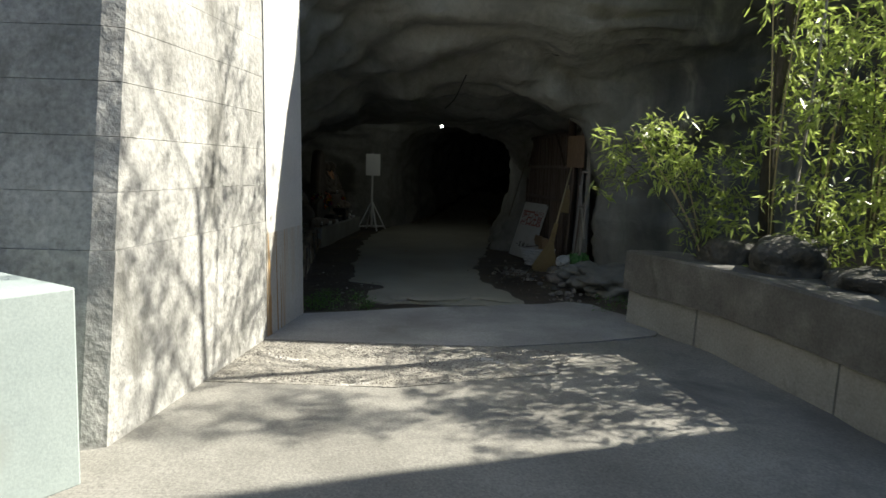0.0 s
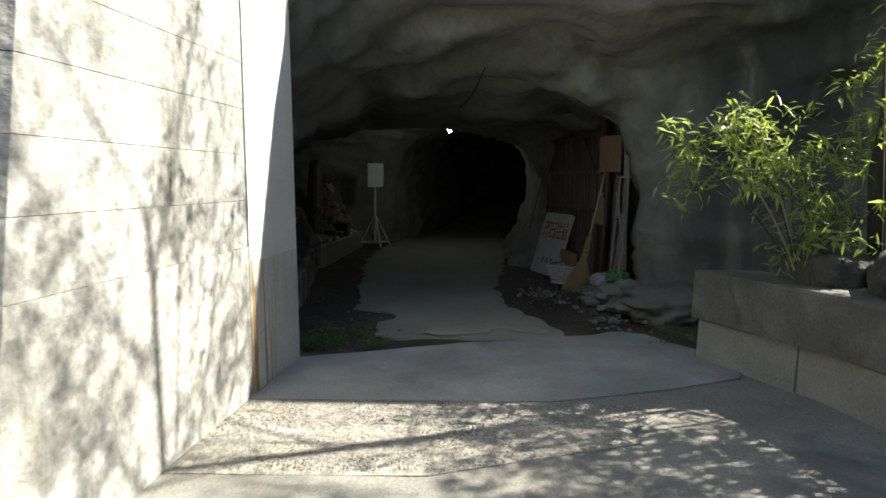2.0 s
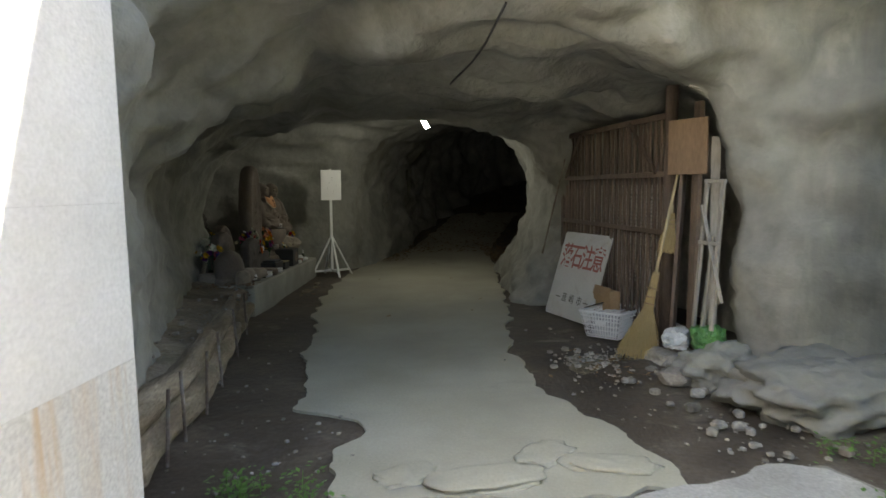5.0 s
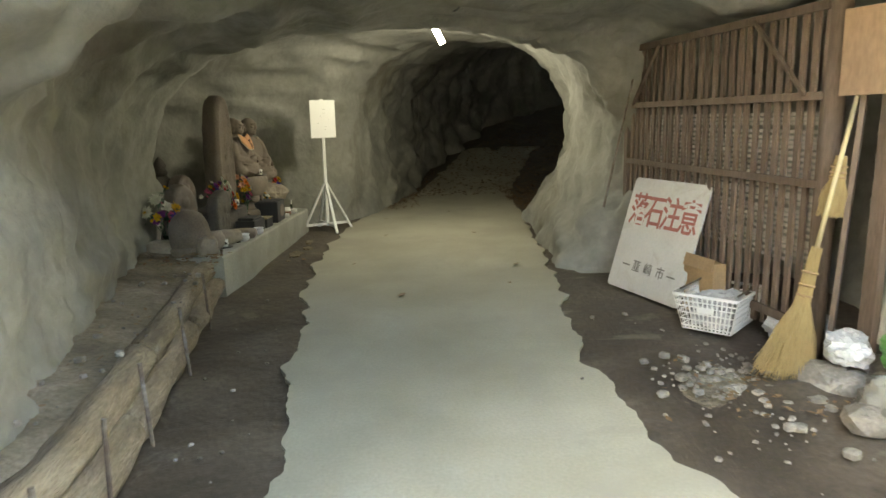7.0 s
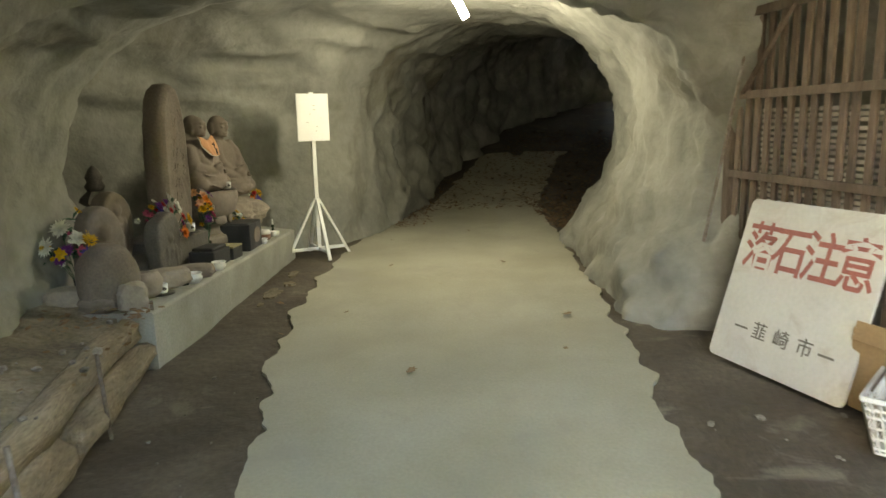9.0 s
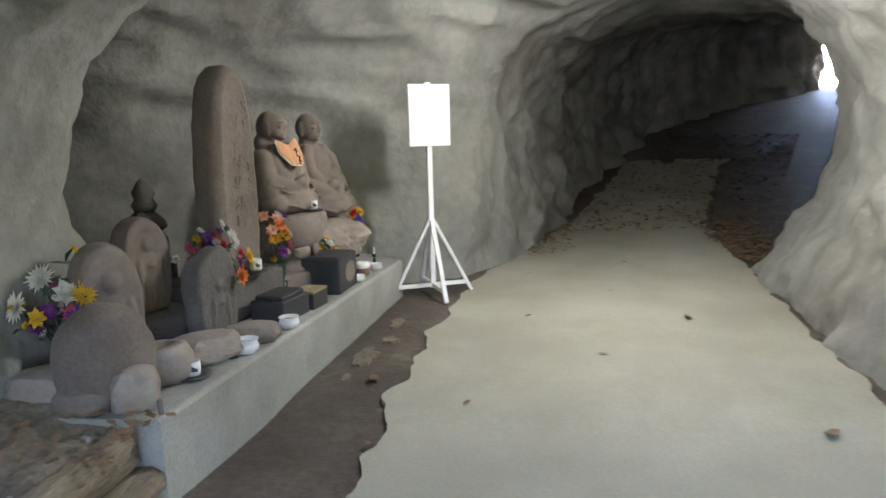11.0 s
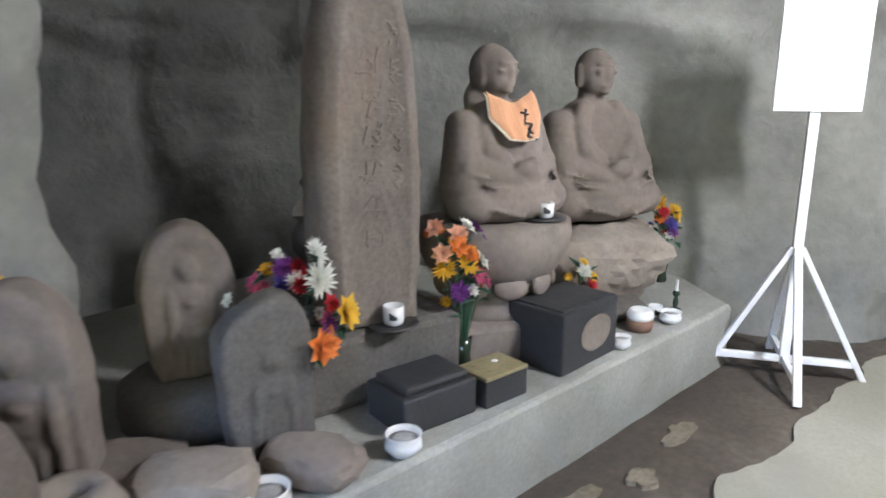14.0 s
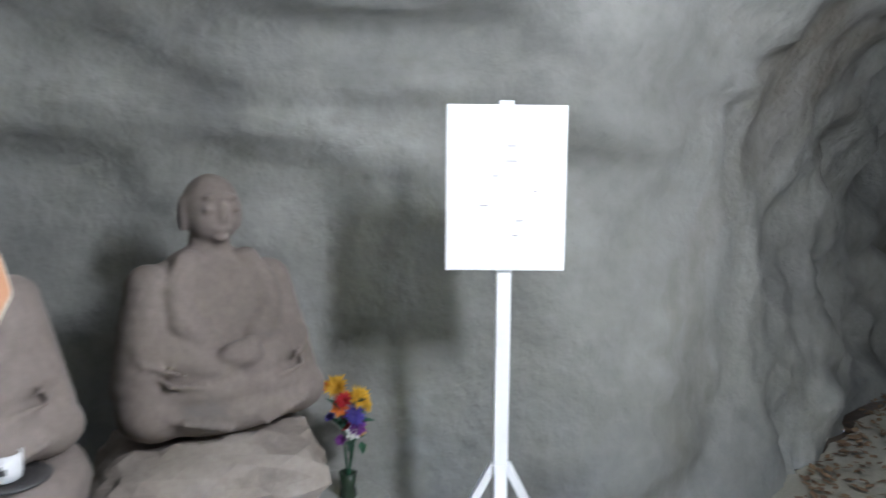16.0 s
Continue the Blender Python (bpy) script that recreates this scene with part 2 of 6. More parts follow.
DRYLEAF = mat("dead_leaves", [(0.10, 0.055, 0.028), (0.20, 0.125, 0.065), (0.30, 0.21, 0.12)], 11, 60, 0.9, 0.3, 0.003, grain=0.3)
RUBBLE = mat("broken_rubble", [(0.18, 0.16, 0.135), (0.31, 0.285, 0.25), (0.48, 0.455, 0.415)], 3.5, 40, 0.95, 0.7, 0.01, grain=0.4, vary=0.4)
PALE_RUBBLE = mat("pale_plaster_rubble", [(0.19, 0.172, 0.148), (0.28, 0.258, 0.228), (0.42, 0.395, 0.36)], 5, 40, 0.95, 0.5, 0.008, grain=0.3, vary=0.35)
SCREEN = mat("dull_green_screen", [(0.04, 0.05, 0.025), (0.08, 0.085, 0.045), (0.10, 0.09, 0.06)], 1.5, 12, 0.95, 0.8, 0.06, grain=0.4)


def leaf_mat(name, c1, c2, clear=0.35, rough=0.45):
    m = bpy.data.materials.new(name)
    m.use_nodes = True
    nt = m.node_tree
    bsdf = nt.nodes["Principled BSDF"]
    g = nt.nodes.new("ShaderNodeNewGeometry")
    col = ramp_node(nt, g.outputs["Random Per Island"], [(0.0, c1), (1.0, c2)])
    nt.links.new(col, bsdf.inputs["Base Color"])
    bsdf.inputs["Roughness"].default_value = rough
    tr = nt.nodes.new("ShaderNodeBsdfTranslucent")
    nt.links.new(col, tr.inputs[0])
    mx = nt.nodes.new("ShaderNodeMixShader")
    mx.inputs[0].default_value = clear
    nt.links.new(bsdf.outputs[0], mx.inputs[1])
    nt.links.new(tr.outputs[0], mx.inputs[2])
    nt.links.new(mx.outputs[0], nt.nodes["Material Output"].inputs[0])
    return m


BAMBOO_LEAF = leaf_mat("bamboo_leaf", (0.24, 0.32, 0.06), (0.46, 0.53, 0.16), 0.55, 0.3)
TREE_LEAF = leaf_mat("tree_leaf", (0.03, 0.06, 0.015), (0.09, 0.13, 0.035))
WEED_LEAF = leaf_mat("weed_leaf", (0.06, 0.14, 0.03), (0.13, 0.25, 0.06))
BOUQUET_LEAF = leaf_mat("artificial_leaf", (0.015, 0.06, 0.035), (0.03, 0.12, 0.06), 0.1)


def petal_mat(name, c):
    return leaf_mat(name, tuple(0.82 * v for v in c), c, 0.2, 0.8)


PETAL = {"white": petal_mat("white_petal", (0.75, 0.75, 0.68)), "yellow": petal_mat("yellow_petal", (0.75, 0.45, 0.03)),
         "red": petal_mat("red_petal", (0.55, 0.03, 0.04)), "pink": petal_mat("pink_petal", (0.65, 0.13, 0.25)),
         "purple": petal_mat("purple_petal", (0.22, 0.05, 0.28)), "orange": petal_mat("orange_petal", (0.75, 0.22, 0.04)),
         "peach": petal_mat("peach_petal", (0.75, 0.40, 0.26)), "violet": petal_mat("blue_violet_petal", (0.12, 0.09, 0.42))}

GLOW = bpy.data.materials.new("lit_tube")
GLOW.use_nodes = True
GLOW.node_tree.nodes["Principled BSDF"].inputs["Emission Color"].default_value = (0.93, 1.0, 0.97, 1)
GLOW.node_tree.nodes["Principled BSDF"].inputs["Emission Strength"].default_value = 6.0


# ---- mesh helpers ----
def finish(bm, name, material, smooth=False):
    me = bpy.data.meshes.new(name)
    if smooth:
        for f in bm.faces:
            f.smooth = True
    bm.to_mesh(me)
    bm.free()
    me.materials.append(material)
    return me


def part(name, bm, material, parent, label="", smooth=False):
    ob = new(name, finish(bm, name, material, smooth))
    ob.parent = parent
    return tagged(ob, label)


def thing(name, x, y, z, rz=0.0, label="", category="", group="", kind="", rx=0.0, ry=0.0):
    ob = new(name)
    ob.empty_display_size = 0.1
    ob.matrix_world = pose(x, y, z, rx, ry, rz)
    return tagged(ob, label, category, group, kind)


def solo(name, bm, material, m, label, category, group="", kind="", smooth=False):
    ob = new(name, finish(bm, name, material, smooth))
    ob.matrix_world = m
    return tagged(ob, label, category, group, kind)


def box(sx, sy, sz, at=(0, 0, 0), bevel=0.0, rot=None, bm=None):
    """A bevelled box whose base centre stands at 'at'."""
    own = bmesh.new()
    bmesh.ops.create_cube(own, size=1.0)
    bmesh.ops.scale(own, vec=(sx, sy, sz), verts=own.verts)
    bmesh.ops.translate(own, vec=(0, 0, sz / 2), verts=own.verts)
    if bevel:
        bmesh.ops.bevel(own, geom=list(own.edges), offset=bevel, segments=2, affect="EDGES", profile=0.5)
    if rot is not None:
        own.transform(rot)
    bmesh.ops.translate(own, vec=at, verts=own.verts)
    return own if bm is None else join(bm, own)


def join(bm, other):
    me = bpy.data.meshes.new("temp")
    other.to_mesh(me)
    other.free()
    bm.from_mesh(me)
    bpy.data.meshes.remove(me)
    return bm


def rod(a, b, r0, r1=None, seg=8, bm=None):
    """A tapered round bar from a to b."""
    a, b = Vector(a), Vector(b)
    own = bmesh.new()
    d = b - a
    bmesh.ops.create_cone(own, cap_ends=True, segments=seg, radius1=r0, radius2=r0 if r1 is None else r1, depth=d.length)
    own.transform(Matrix.Translation((a + b) / 2) @ d.to_track_quat("Z", "Y").to_matrix().to_4x4())
    return own if bm is None else join(bm, own)


def bar(a, b, w, h, bm=None, bevel=0.003):
    """A squared bar from a to b."""
    a, b = Vector(a), Vector(b)
    d = b - a
    own = box(w, h, d.length, bevel=bevel)
    own.transform(Matrix.Translation(a) @ d.to_track_quat("Z", "Y").to_matrix().to_4x4())
    return own if bm is None else join(bm, own)


def lathe(profile, seg=24, squash=1.0):
    bm = bmesh.new()
    rings = []
    for r, z in profile:
        rings.append([bm.verts.new((r * math.cos(2 * math.pi * k / seg), squash * r * math.sin(2 * math.pi * k / seg), z)) for k in range(seg)])
    for a, b in zip(rings, rings[1:]):
        for k in range(seg):
            bm.faces.new((a[k], a[(k + 1) % seg], b[(k + 1) % seg], b[k]))
    bm.faces.new(rings[0][::-1])
    bm.faces.new(rings[-1])
    return bm


def rough_up(bm, amount, scale, seed, fine=0.0):
    off = Vector((seed * 7.13, seed * 3.77, seed * 5.31))
    bm.normal_update()
    for v in bm.verts:
        n = noise.noise(v.co * scale + off) + 0.5 * noise.noise(v.co * scale * 2.3 + off)
        if fine:
            n += fine * noise.noise(v.co * scale * 6 + off)
        v.co += v.normal * n * amount
    return bm


def stone(sx, sy, sz, seed, sub=3, amount=0.16, flat=True):
    """An irregular boulder resting on its flattened foot."""
    bm = bmesh.new()
    bmesh.ops.create_icosphere(bm, subdivisions=sub, radius=0.5)
    off = Vector((seed * 3.1, seed * 1.7, seed * 2.3))
    for v in bm.verts:
        c = v.co.copy()
        k = max(abs(c.x), abs(c.y), abs(c.z)) / 0.5
        c = c * (0.55 + 0.45 / max(k, 0.3))
        c *= 1 + amount * (noise.noise(c * 3.2 + off) + 0.5 * noise.noise(c * 7 + off))
        v.co = c
    for v in bm.verts:
        v.co = Vector((v.co.x * sx, v.co.y * sy, max(v.co.z, -0.42 if flat else -9) * sz))
    low = min(v.co.z for v in bm.verts)
    bmesh.ops.translate(bm, vec=(0, 0, -low), verts=bm.verts)
    return bm


def lerp_table(table, y):
    ys = [r[0] for r in table]
    return [float(np.interp(y, ys, [r[i] for r in table])) for i in range(1, len(table[0]))]


# ---- the cave: one hollow in the rock, section after section ----
# y, left foot, left belly, right foot, right belly, roof, floor
CAVE = [
    (8.10, -1.95, -2.00, 9.0, 9.5, 3.35, 0), (8.55, -2.00, -2.10, 4.6, 5.0, 3.05, 0), (8.9, -2.1, -2.2, 2.75, 2.9, 2.85, 0),
    (9.25, -2.2, -2.35, 2.3, 2.30, 2.65, 0), (9.55, -2.28, -2.42, 2.2, 2.15, 2.55, 0), (9.75, -2.32, -2.45, 2.7, 2.7, 2.5, 0), (9.95, -2.4, -2.5, 3.0, 3.1, 2.5, 0),
    (11.0, -2.65, -2.75, 3.0, 3.1, 2.45, 0), (12.6, -2.9, -3.02, 2.9, 3.0, 2.40, 0), (12.8, -2.90, -3.02, 2.0, 2.1, 2.38, 0),
    (12.92, -2.90, -3.03, 1.18, 1.62, 2.36, 0), (13.16, -2.90, -3.03, 0.95, 1.5, 2.36, 0), (13.30, -4.2, -4.5, 0.88, 1.45, 2.60, 0), (13.6, -5.2, -5.6, 0.86, 1.42, 2.68, 0.02),
    (14.5, -4.9, -5.3, 0.88, 1.45, 2.70, 0.04), (15.2, -3.7, -4.0, 0.95, 1.52, 2.72, 0.05), (15.8, -3.0, -3.3, 1.05, 1.62, 2.72, 0.055),
    (16.2, -2.45, -2.75, 1.12, 1.72, 2.70, 0.06), (16.45, -1.85, -2.15, 1.18, 1.78, 2.68, 0.06), (16.65, -1.45, -1.72, 1.24, 1.82, 2.66, 0.062),
    (17.0, -1.22, -1.45, 1.32, 1.86, 2.64, 0.065), (17.3, -1.08, -1.25, 1.9, 2.2, 2.7, 0.07), (17.9, -0.85, -1.05, 2.3, 2.6, 2.8, 0.08), (20.0, -0.45, -0.65, 3.2, 3.5, 2.9, 0.12),
    (22.6, 0.12, -0.1, 4.6, 4.9, 3.2, 0.45), (27.4, 1.9, 1.7, 7.6, 7.9, 4.0, 1.25), (32.0, 5.4, 5.2, 10.2, 10.5, 4.9, 2.0), (35.0, 8.7, 8.5, 10.7, 10.9, 5.2, 2.5), (37.0, 9.3, 9.2, 10.8, 10.9, 5.2, 2.7),
]
# the mouth flares out into the overhang and the cliff above it, past the hollow's own length
FLARE = [
    (8.10, -1.95, -2.00, 9.0, 9.5, 3.35, 0), (7.85, -1.92, -1.95, 10.5, 11.0, 3.5, 0), (7.62, -1.9, -1.95, 12.0, 12.5, 3.75, 0), (7.52, -1.9, -2.0, 13.0, 13.5, 4.05, 0),
    (7.50, -2.2, -2.6, 13.5, 14.0, 4.4, 0), (7.7, -4.0, -5.0, 14.0, 14.5, 5.2, 0), (9.3, -9.0, -10.0, 16.0, 17.0, 9.0, 0), (12.5, -14.0, -15.0, 20.0, 21.0, 12.0, 0),
]


def section(row, half=64):
    y, lf, lb, rf, rb, top, fl = row
    pts = []
    mid = 0.5 * (max(lb, -3.0) + min(rb, 2.4)) if y < 17.2 else 0.5 * (lb + rb)
    belly = fl + 0.45 * (top - fl)
    for side, foot, wide in ((-1, lf, lb), (1, rf, rb)):
        line = []
        for k in range(half + 1):
            u = k / half
            if u < 0.4:
                s = u / 0.4
                z = fl - 0.25 + (belly - fl + 0.25) * s
                x = foot + (wide - foot) * (s * s * (3 - 2 * s))
            else:
                a = (u - 0.4) / 0.6 * math.pi / 2
                z = belly + (top - belly) * math.sin(a) ** 0.80
                x = mid + (wide - mid) * math.cos(a) ** 0.72
            line.append(Vector((x, y, z)))
        pts.append(line)
    return pts[0] + pts[1][::-1][1:]


def billow(p, scale, off):
    """Rounded bulges between sharp creases, 0 in the creases."""
    return abs(noise.noise(p * scale + off)) * 2.0


def rock_shell(rows, amount, seed):
    bm = bmesh.new()
    rings = [[bm.verts.new(p) for p in section(r)] for r in rows]
    mids = [sum((v.co for v in ring), Vector()) / len(ring) for ring in rings]
    for a, b in zip(rings, rings[1:]):
        for k in range(len(a) - 1):
            bm.faces.new((a[k], b[k], b[k + 1], a[k + 1]))
    bm.normal_update()
    off = Vector((seed, 2.0 * seed, 0.5))
    moved = []
    for ring, mid in zip(rings, mids):
        for v in ring:
            p = v.co
            inward = v.normal if v.normal.dot(mid - p) > 0 else -v.normal
            n = 0.55 * noise.noise(p * 0.9 + off) + 0.35 * noise.noise(p * 2.1 + off) + 0.16 * noise.noise(p * 4.7 + off)
            q = Vector((p.x * 0.6, p.y * 0.6, p.z * 2.2))      # bedding ledges
            n += 0.45 * abs(noise.noise(q + off)) - 0.15
            n *= amount
            warp = p + 0.25 * Vector((noise.noise(p * 1.3), noise.noise(p * 1.3 + off), noise.noise(p * 1.3 - off)))
            calm = 0.4 if p.x < 0 and 12.7 < p.y < 17.6 else 1.0
            n += calm * 0.05 * (billow(warp, 3.1, off) - 0.5) + 0.022 * (billow(warp, 7.5, off) - 0.5)
            high = min(1.0, max(0.0, (p.z - 1.2) / 0.7))
            if p.y < 12.9:            # bulging, creased vault towards the mouth
                lift = high * min(1.0, (12.9 - p.y) / 1.2)
                n += lift * (0.30 * (billow(Vector((warp.x * 0.8, warp.y * 1.2, warp.z)), 0.95, off) - 0.55) + 0.09 * (billow(warp, 1.9, off) - 0.4))
            if 12.6 < p.y < 13.5 and p.x > 0:     # knobbly lip where the passage narrows
                n += 0.07 * (billow(p, 5.0, off) - 0.4)
            if 13.2 < p.y < 17.4 and p.x < 0 and p.z > 1.2:      # broken bedding ledges over the shrine
                n += 0.24 * min(1.0, (p.z - 1.2) / 0.5) * (0.2 - abs(noise.noise(Vector((p.x * 0.9, p.y * 0.9 + 0.4 * p.z, p.z * 4.0)) + off)))
            if p.y > 17.1:            # rougher, hacked rock in the far passage
                n += min(1.0, (p.y - 17.1) / 1.5) * (0.16 * (billow(warp, 0.9, off) - 0.4) + 0.07 * (billow(warp, 2.7, off) - 0.4) + 0.12 * noise.noise(p * 1.7 + off))
            if 13.3 < p.y < 16.8 and p.z > 2.1 and abs(p.x) < 1.2:
                n = min(n, 0.0)
            d = inward * n
            d.z *= 0.75
            moved.append((v, p + d))
    for v, p in moved:
        v.co = p
    return bm


def dense(table, step):
    rows, y, end = [], table[0][0], table[-1][0]
    while y < end + 1e-6:
        rows.append((y, *lerp_table(table, y)))
        y += step if y < 19 else step * 2.5
    return rows


def dense_steps(table, n):
    rows = []
    for a, b in zip(table, table[1:]):
        for k in range(n):
            rows.append(tuple(p + (q - p) * k / n for p, q in zip(a, b)))
    return rows + [table[-1]]


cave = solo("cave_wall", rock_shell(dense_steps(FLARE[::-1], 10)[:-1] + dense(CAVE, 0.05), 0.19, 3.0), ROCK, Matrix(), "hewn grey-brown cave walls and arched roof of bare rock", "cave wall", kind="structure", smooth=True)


# ---- ground ----
def sheet(xs, ys, height):
    bm = bmesh.new()
    grid = [[bm.verts.new((x, y, height(x, y))) for x in xs] for y in ys]
    for a, b in zip(grid, grid[1:]):
        for k in range(len(xs) - 1):
            bm.faces.new((a[k], a[k + 1], b[k + 1], b[k]))
    return bm


def floor_z(y):
    return float(np.interp(y, [r[0] for r in CAVE], [r[6] for r in CAVE]))


def floor_height(x, y):
    z = float(np.interp(y, [r[0] for r in CAVE], [r[6] for r in CAVE]))
    bump = 0.012 * noise.noise(Vector((x * 1.3, y * 1.3, 0))) + 0.008 * noise.noise(Vector((x * 4, y * 4, 3)))
    return z - 0.02 + bump if y > 6.5 else -0.05


def axis(stops):
    vals = []
    for (a, b, step) in stops:
        n = max(1, int(round((b - a) / step)))
        vals += [a + (b - a) * k / n for k in range(n)]
    return vals + [stops[-1][1]]


solo("ground", sheet(axis([(-600, -60, 180), (-60, -6, 9), (-6, 4, 0.12), (4, 14, 1), (14, 60, 9), (60, 600, 180)]),
                     axis([(-600, -60, 180), (-60, 6, 6), (6, 19, 0.12), (19, 40, 1), (40, 600, 140)]), floor_height),
     SOIL, Matrix(), "damp dark bare earth along the cave floor and outside", "ground", kind="structure", smooth=True)


def strip(left, right, ys, z, thick, ragged, seed):
    """A slab between two edge tables, with ragged broken edges and real thickness."""
    bm = bmesh.new()
    cols = 26
    top = []
    for y in ys:
        l, r = lerp_table(left, y)[0], lerp_table(right, y)[0]
        l += ragged * (noise.noise(Vector((seed, y * 2.6, 0))) + 0.45 * noise.noise(Vector((seed, y * 5.5, 4))) + 0.2 * noise.noise(Vector((seed, y * 13, 7))))
        r += ragged * (noise.noise(Vector((seed + 9, y * 2.6, 0))) + 0.45 * noise.noise(Vector((seed + 9, y * 5.5, 4))) + 0.2 * noise.noise(Vector((seed + 9, y * 13, 7))))
        row = []
        near_end = max(0.0, 1 - (ys[-1] - y) / 0.7, 0.0 if ys[0] < 7 else 1 - (y - ys[0]) / 0.7) * (3.0 if y > 20 else 1.0)
        for k in range(cols + 1):
            x = l + (r - l) * k / cols
            yy = y + near_end * (0.20 * noise.noise(Vector((x * 1.9, seed, 1))) + 0.07 * noise.noise(Vector((x * 6, seed, 2))))
            h = z + float(np.interp(y, [s[0] for s in CAVE], [s[6] for s in CAVE])) + 0.006 * noise.noise(Vector((x * 1.7, y * 1.7, seed)))
            row.append(bm.verts.new((x, yy, h)))
        top.append(row)
    for a, b in zip(top, top[1:]):
        for k in range(cols):
            bm.faces.new((a[k], a[k + 1], b[k + 1], b[k]))
    ext = bmesh.ops.extrude_edge_only(bm, edges=[e for e in bm.edges if e.is_boundary])
    for v in [g for g in ext["geom"] if isinstance(g, bmesh.types.BMVert)]:
        v.co.z -= thick
    return bm


def steps(a, b, d):
    n = int(round((b - a) / d))
    return [a + (b - a) * k / n for k in range(n + 1)]


SLAB_L = [(7.55, -0.62), (7.68, -0.86), (8.05, -0.90), (8.5, -0.74), (8.75, -0.80), (9.0, -1.20), (9.8, -1.28), (11.0, -1.44), (11.3, -1.36), (12.4, -1.56), (13.7, -1.60), (15.2, -1.52), (16.3, -1.38), (17.0, -1.25), (18.0, -0.9), (20, -0.3), (24, 0.9), (30, 4.2)]
SLAB_R = [(7.55, 0.95), (8.4, 0.90), (8.72, 0.72), (9.2, 0.56), (10.5, 0.50), (11.4, 0.60), (12.2, 0.72), (12.8, 0.83), (14.0, 0.92), (15.5, 1.05), (17.0, 1.22), (18.0, 1.25), (20, 1.5), (24, 2.7), (30, 6.0)]
solo("floor", strip(SLAB_L, SLAB_R, steps(7.58, 24.5, 0.03), 0.0, 0.05, 0.085, 1.0), SLAB, Matrix(),
     "pale concrete path slab with ragged broken edges", "floor", kind="structure", smooth=False)
PAVE_L = [(-9, -9), (2.6, -9), (3.0, -2.4), (3.3, -1.95), (3.5, -1.80), (5.8, -1.62), (6.75, -1.50), (6.82, -1.3), (7.02, -0.78), (7.33, -0.05), (7.46, 0.58), (7.6, 1.0), (7.82, 1.5)]
PAVE_R = [(-9, 2.95), (3.8, 2.62), (6.0, 2.42), (7.2, 2.02), (7.82, 1.75)]
solo("pavement", strip(PAVE_L, PAVE_R, steps(-9, 7.8, 0.06), 0.008, 0.08, 0.03, 5.0), PAVE, Matrix(),
     "worn grey concrete pavement outside the cave mouth", "pavement", kind="structure")
# a paler cement apron laid up to the cave floor
APRON = mat("pale_cement_apron", [(0.27, 0.26, 0.24), (0.37, 0.36, 0.335), (0.48, 0.465, 0.43)], 1.3, 60, 0.92, 0.6, 0.007, grain=0.35,
            stain=(0.18, 0.172, 0.152), stain_scale=1.1, stain_range=(0.58, 0.74))
solo("cement_apron", strip([(5.7, -1.56)] + [(y, x + 0.02) for y, x in PAVE_L if y > 5.9], [(5.7, 0.5), (6.0, 1.4), (6.3, 2.05), (6.7, 2.2), (7.2, 1.98), (7.82, 1.72)], steps(5.7, 7.8, 0.04), 0.021, 0.04, 0.05, 12.0), APRON, Matrix(),
     "pale worn cement apron at the cave mouth", "pavement", kind="structure")
# a coarse exposed-aggregate band beside the concrete wall
solo("gravel_patch", strip([(4.55, -1.66), (5.0, -1.64), (5.78, -1.58)], [(4.55, -0.3), (5.0, 0.9), (5.6, 1.2), (5.78, 0.2)], steps(4.55, 5.78, 0.05), 0.0135, 0.02, 0.12, 8.0), GRIT, Matrix(),
     "band of pale exposed-aggregate concrete in the pavement", "pavement", kind="structure")


# the aggregate that stands proud of the worn band
rnd = random.Random(77)
bm = bmesh.new()
for _ in range(4200):
    y = rnd.uniform(4.6, 5.76)
    x = rnd.uniform(-1.58, float(np.interp(y, [4.55, 5.0, 5.6, 5.78], [-0.3, 0.9, 1.15, 0.2])))
    r = rnd.uniform(0.005, 0.013)
    t0 = rnd.uniform(0, 6.28)
    ring = [bm.verts.new((x + r * rnd.uniform(0.7, 1.2) * math.cos(t0 + 1.257 * k), y + r * rnd.uniform(0.7, 1.2) * math.sin(t0 + 1.257 * k), 0.012)) for k in range(5)]
    tip = bm.verts.new((x, y, 0.0135 + 0.5 * r))
    for k in range(5):
        bm.faces.new((ring[k], ring[(k + 1) % 5], tip))
solo("aggregate", bm, RUBBLE, Matrix(), "small proud stones of the exposed-aggregate band", "gravel", kind="stuff")


# crumbling lumps where the path slab breaks up towards the apron
for x, y, sx, sy, sz, seed, rz in ((-0.05, 7.78, 0.62, 0.30, 0.060, 61, 8), (0.62, 7.92, 0.50, 0.24, 0.050, 63, -12), (-0.48, 7.86, 0.34, 0.22, 0.045, 65, 30), (0.30, 8.10, 0.40, 0.26, 0.040, 67, 50)):
    solo("broken_slab_piece", rough_up(stone(sx, sy, sz, seed, 4, 0.25), 0.006, 14, seed, 0.5), SLAB, pose(x, y, -0.016, 0, 0, rz), "flat broken lump of pale concrete on the path", "concrete lump", "broken end of the path slab", smooth=True)


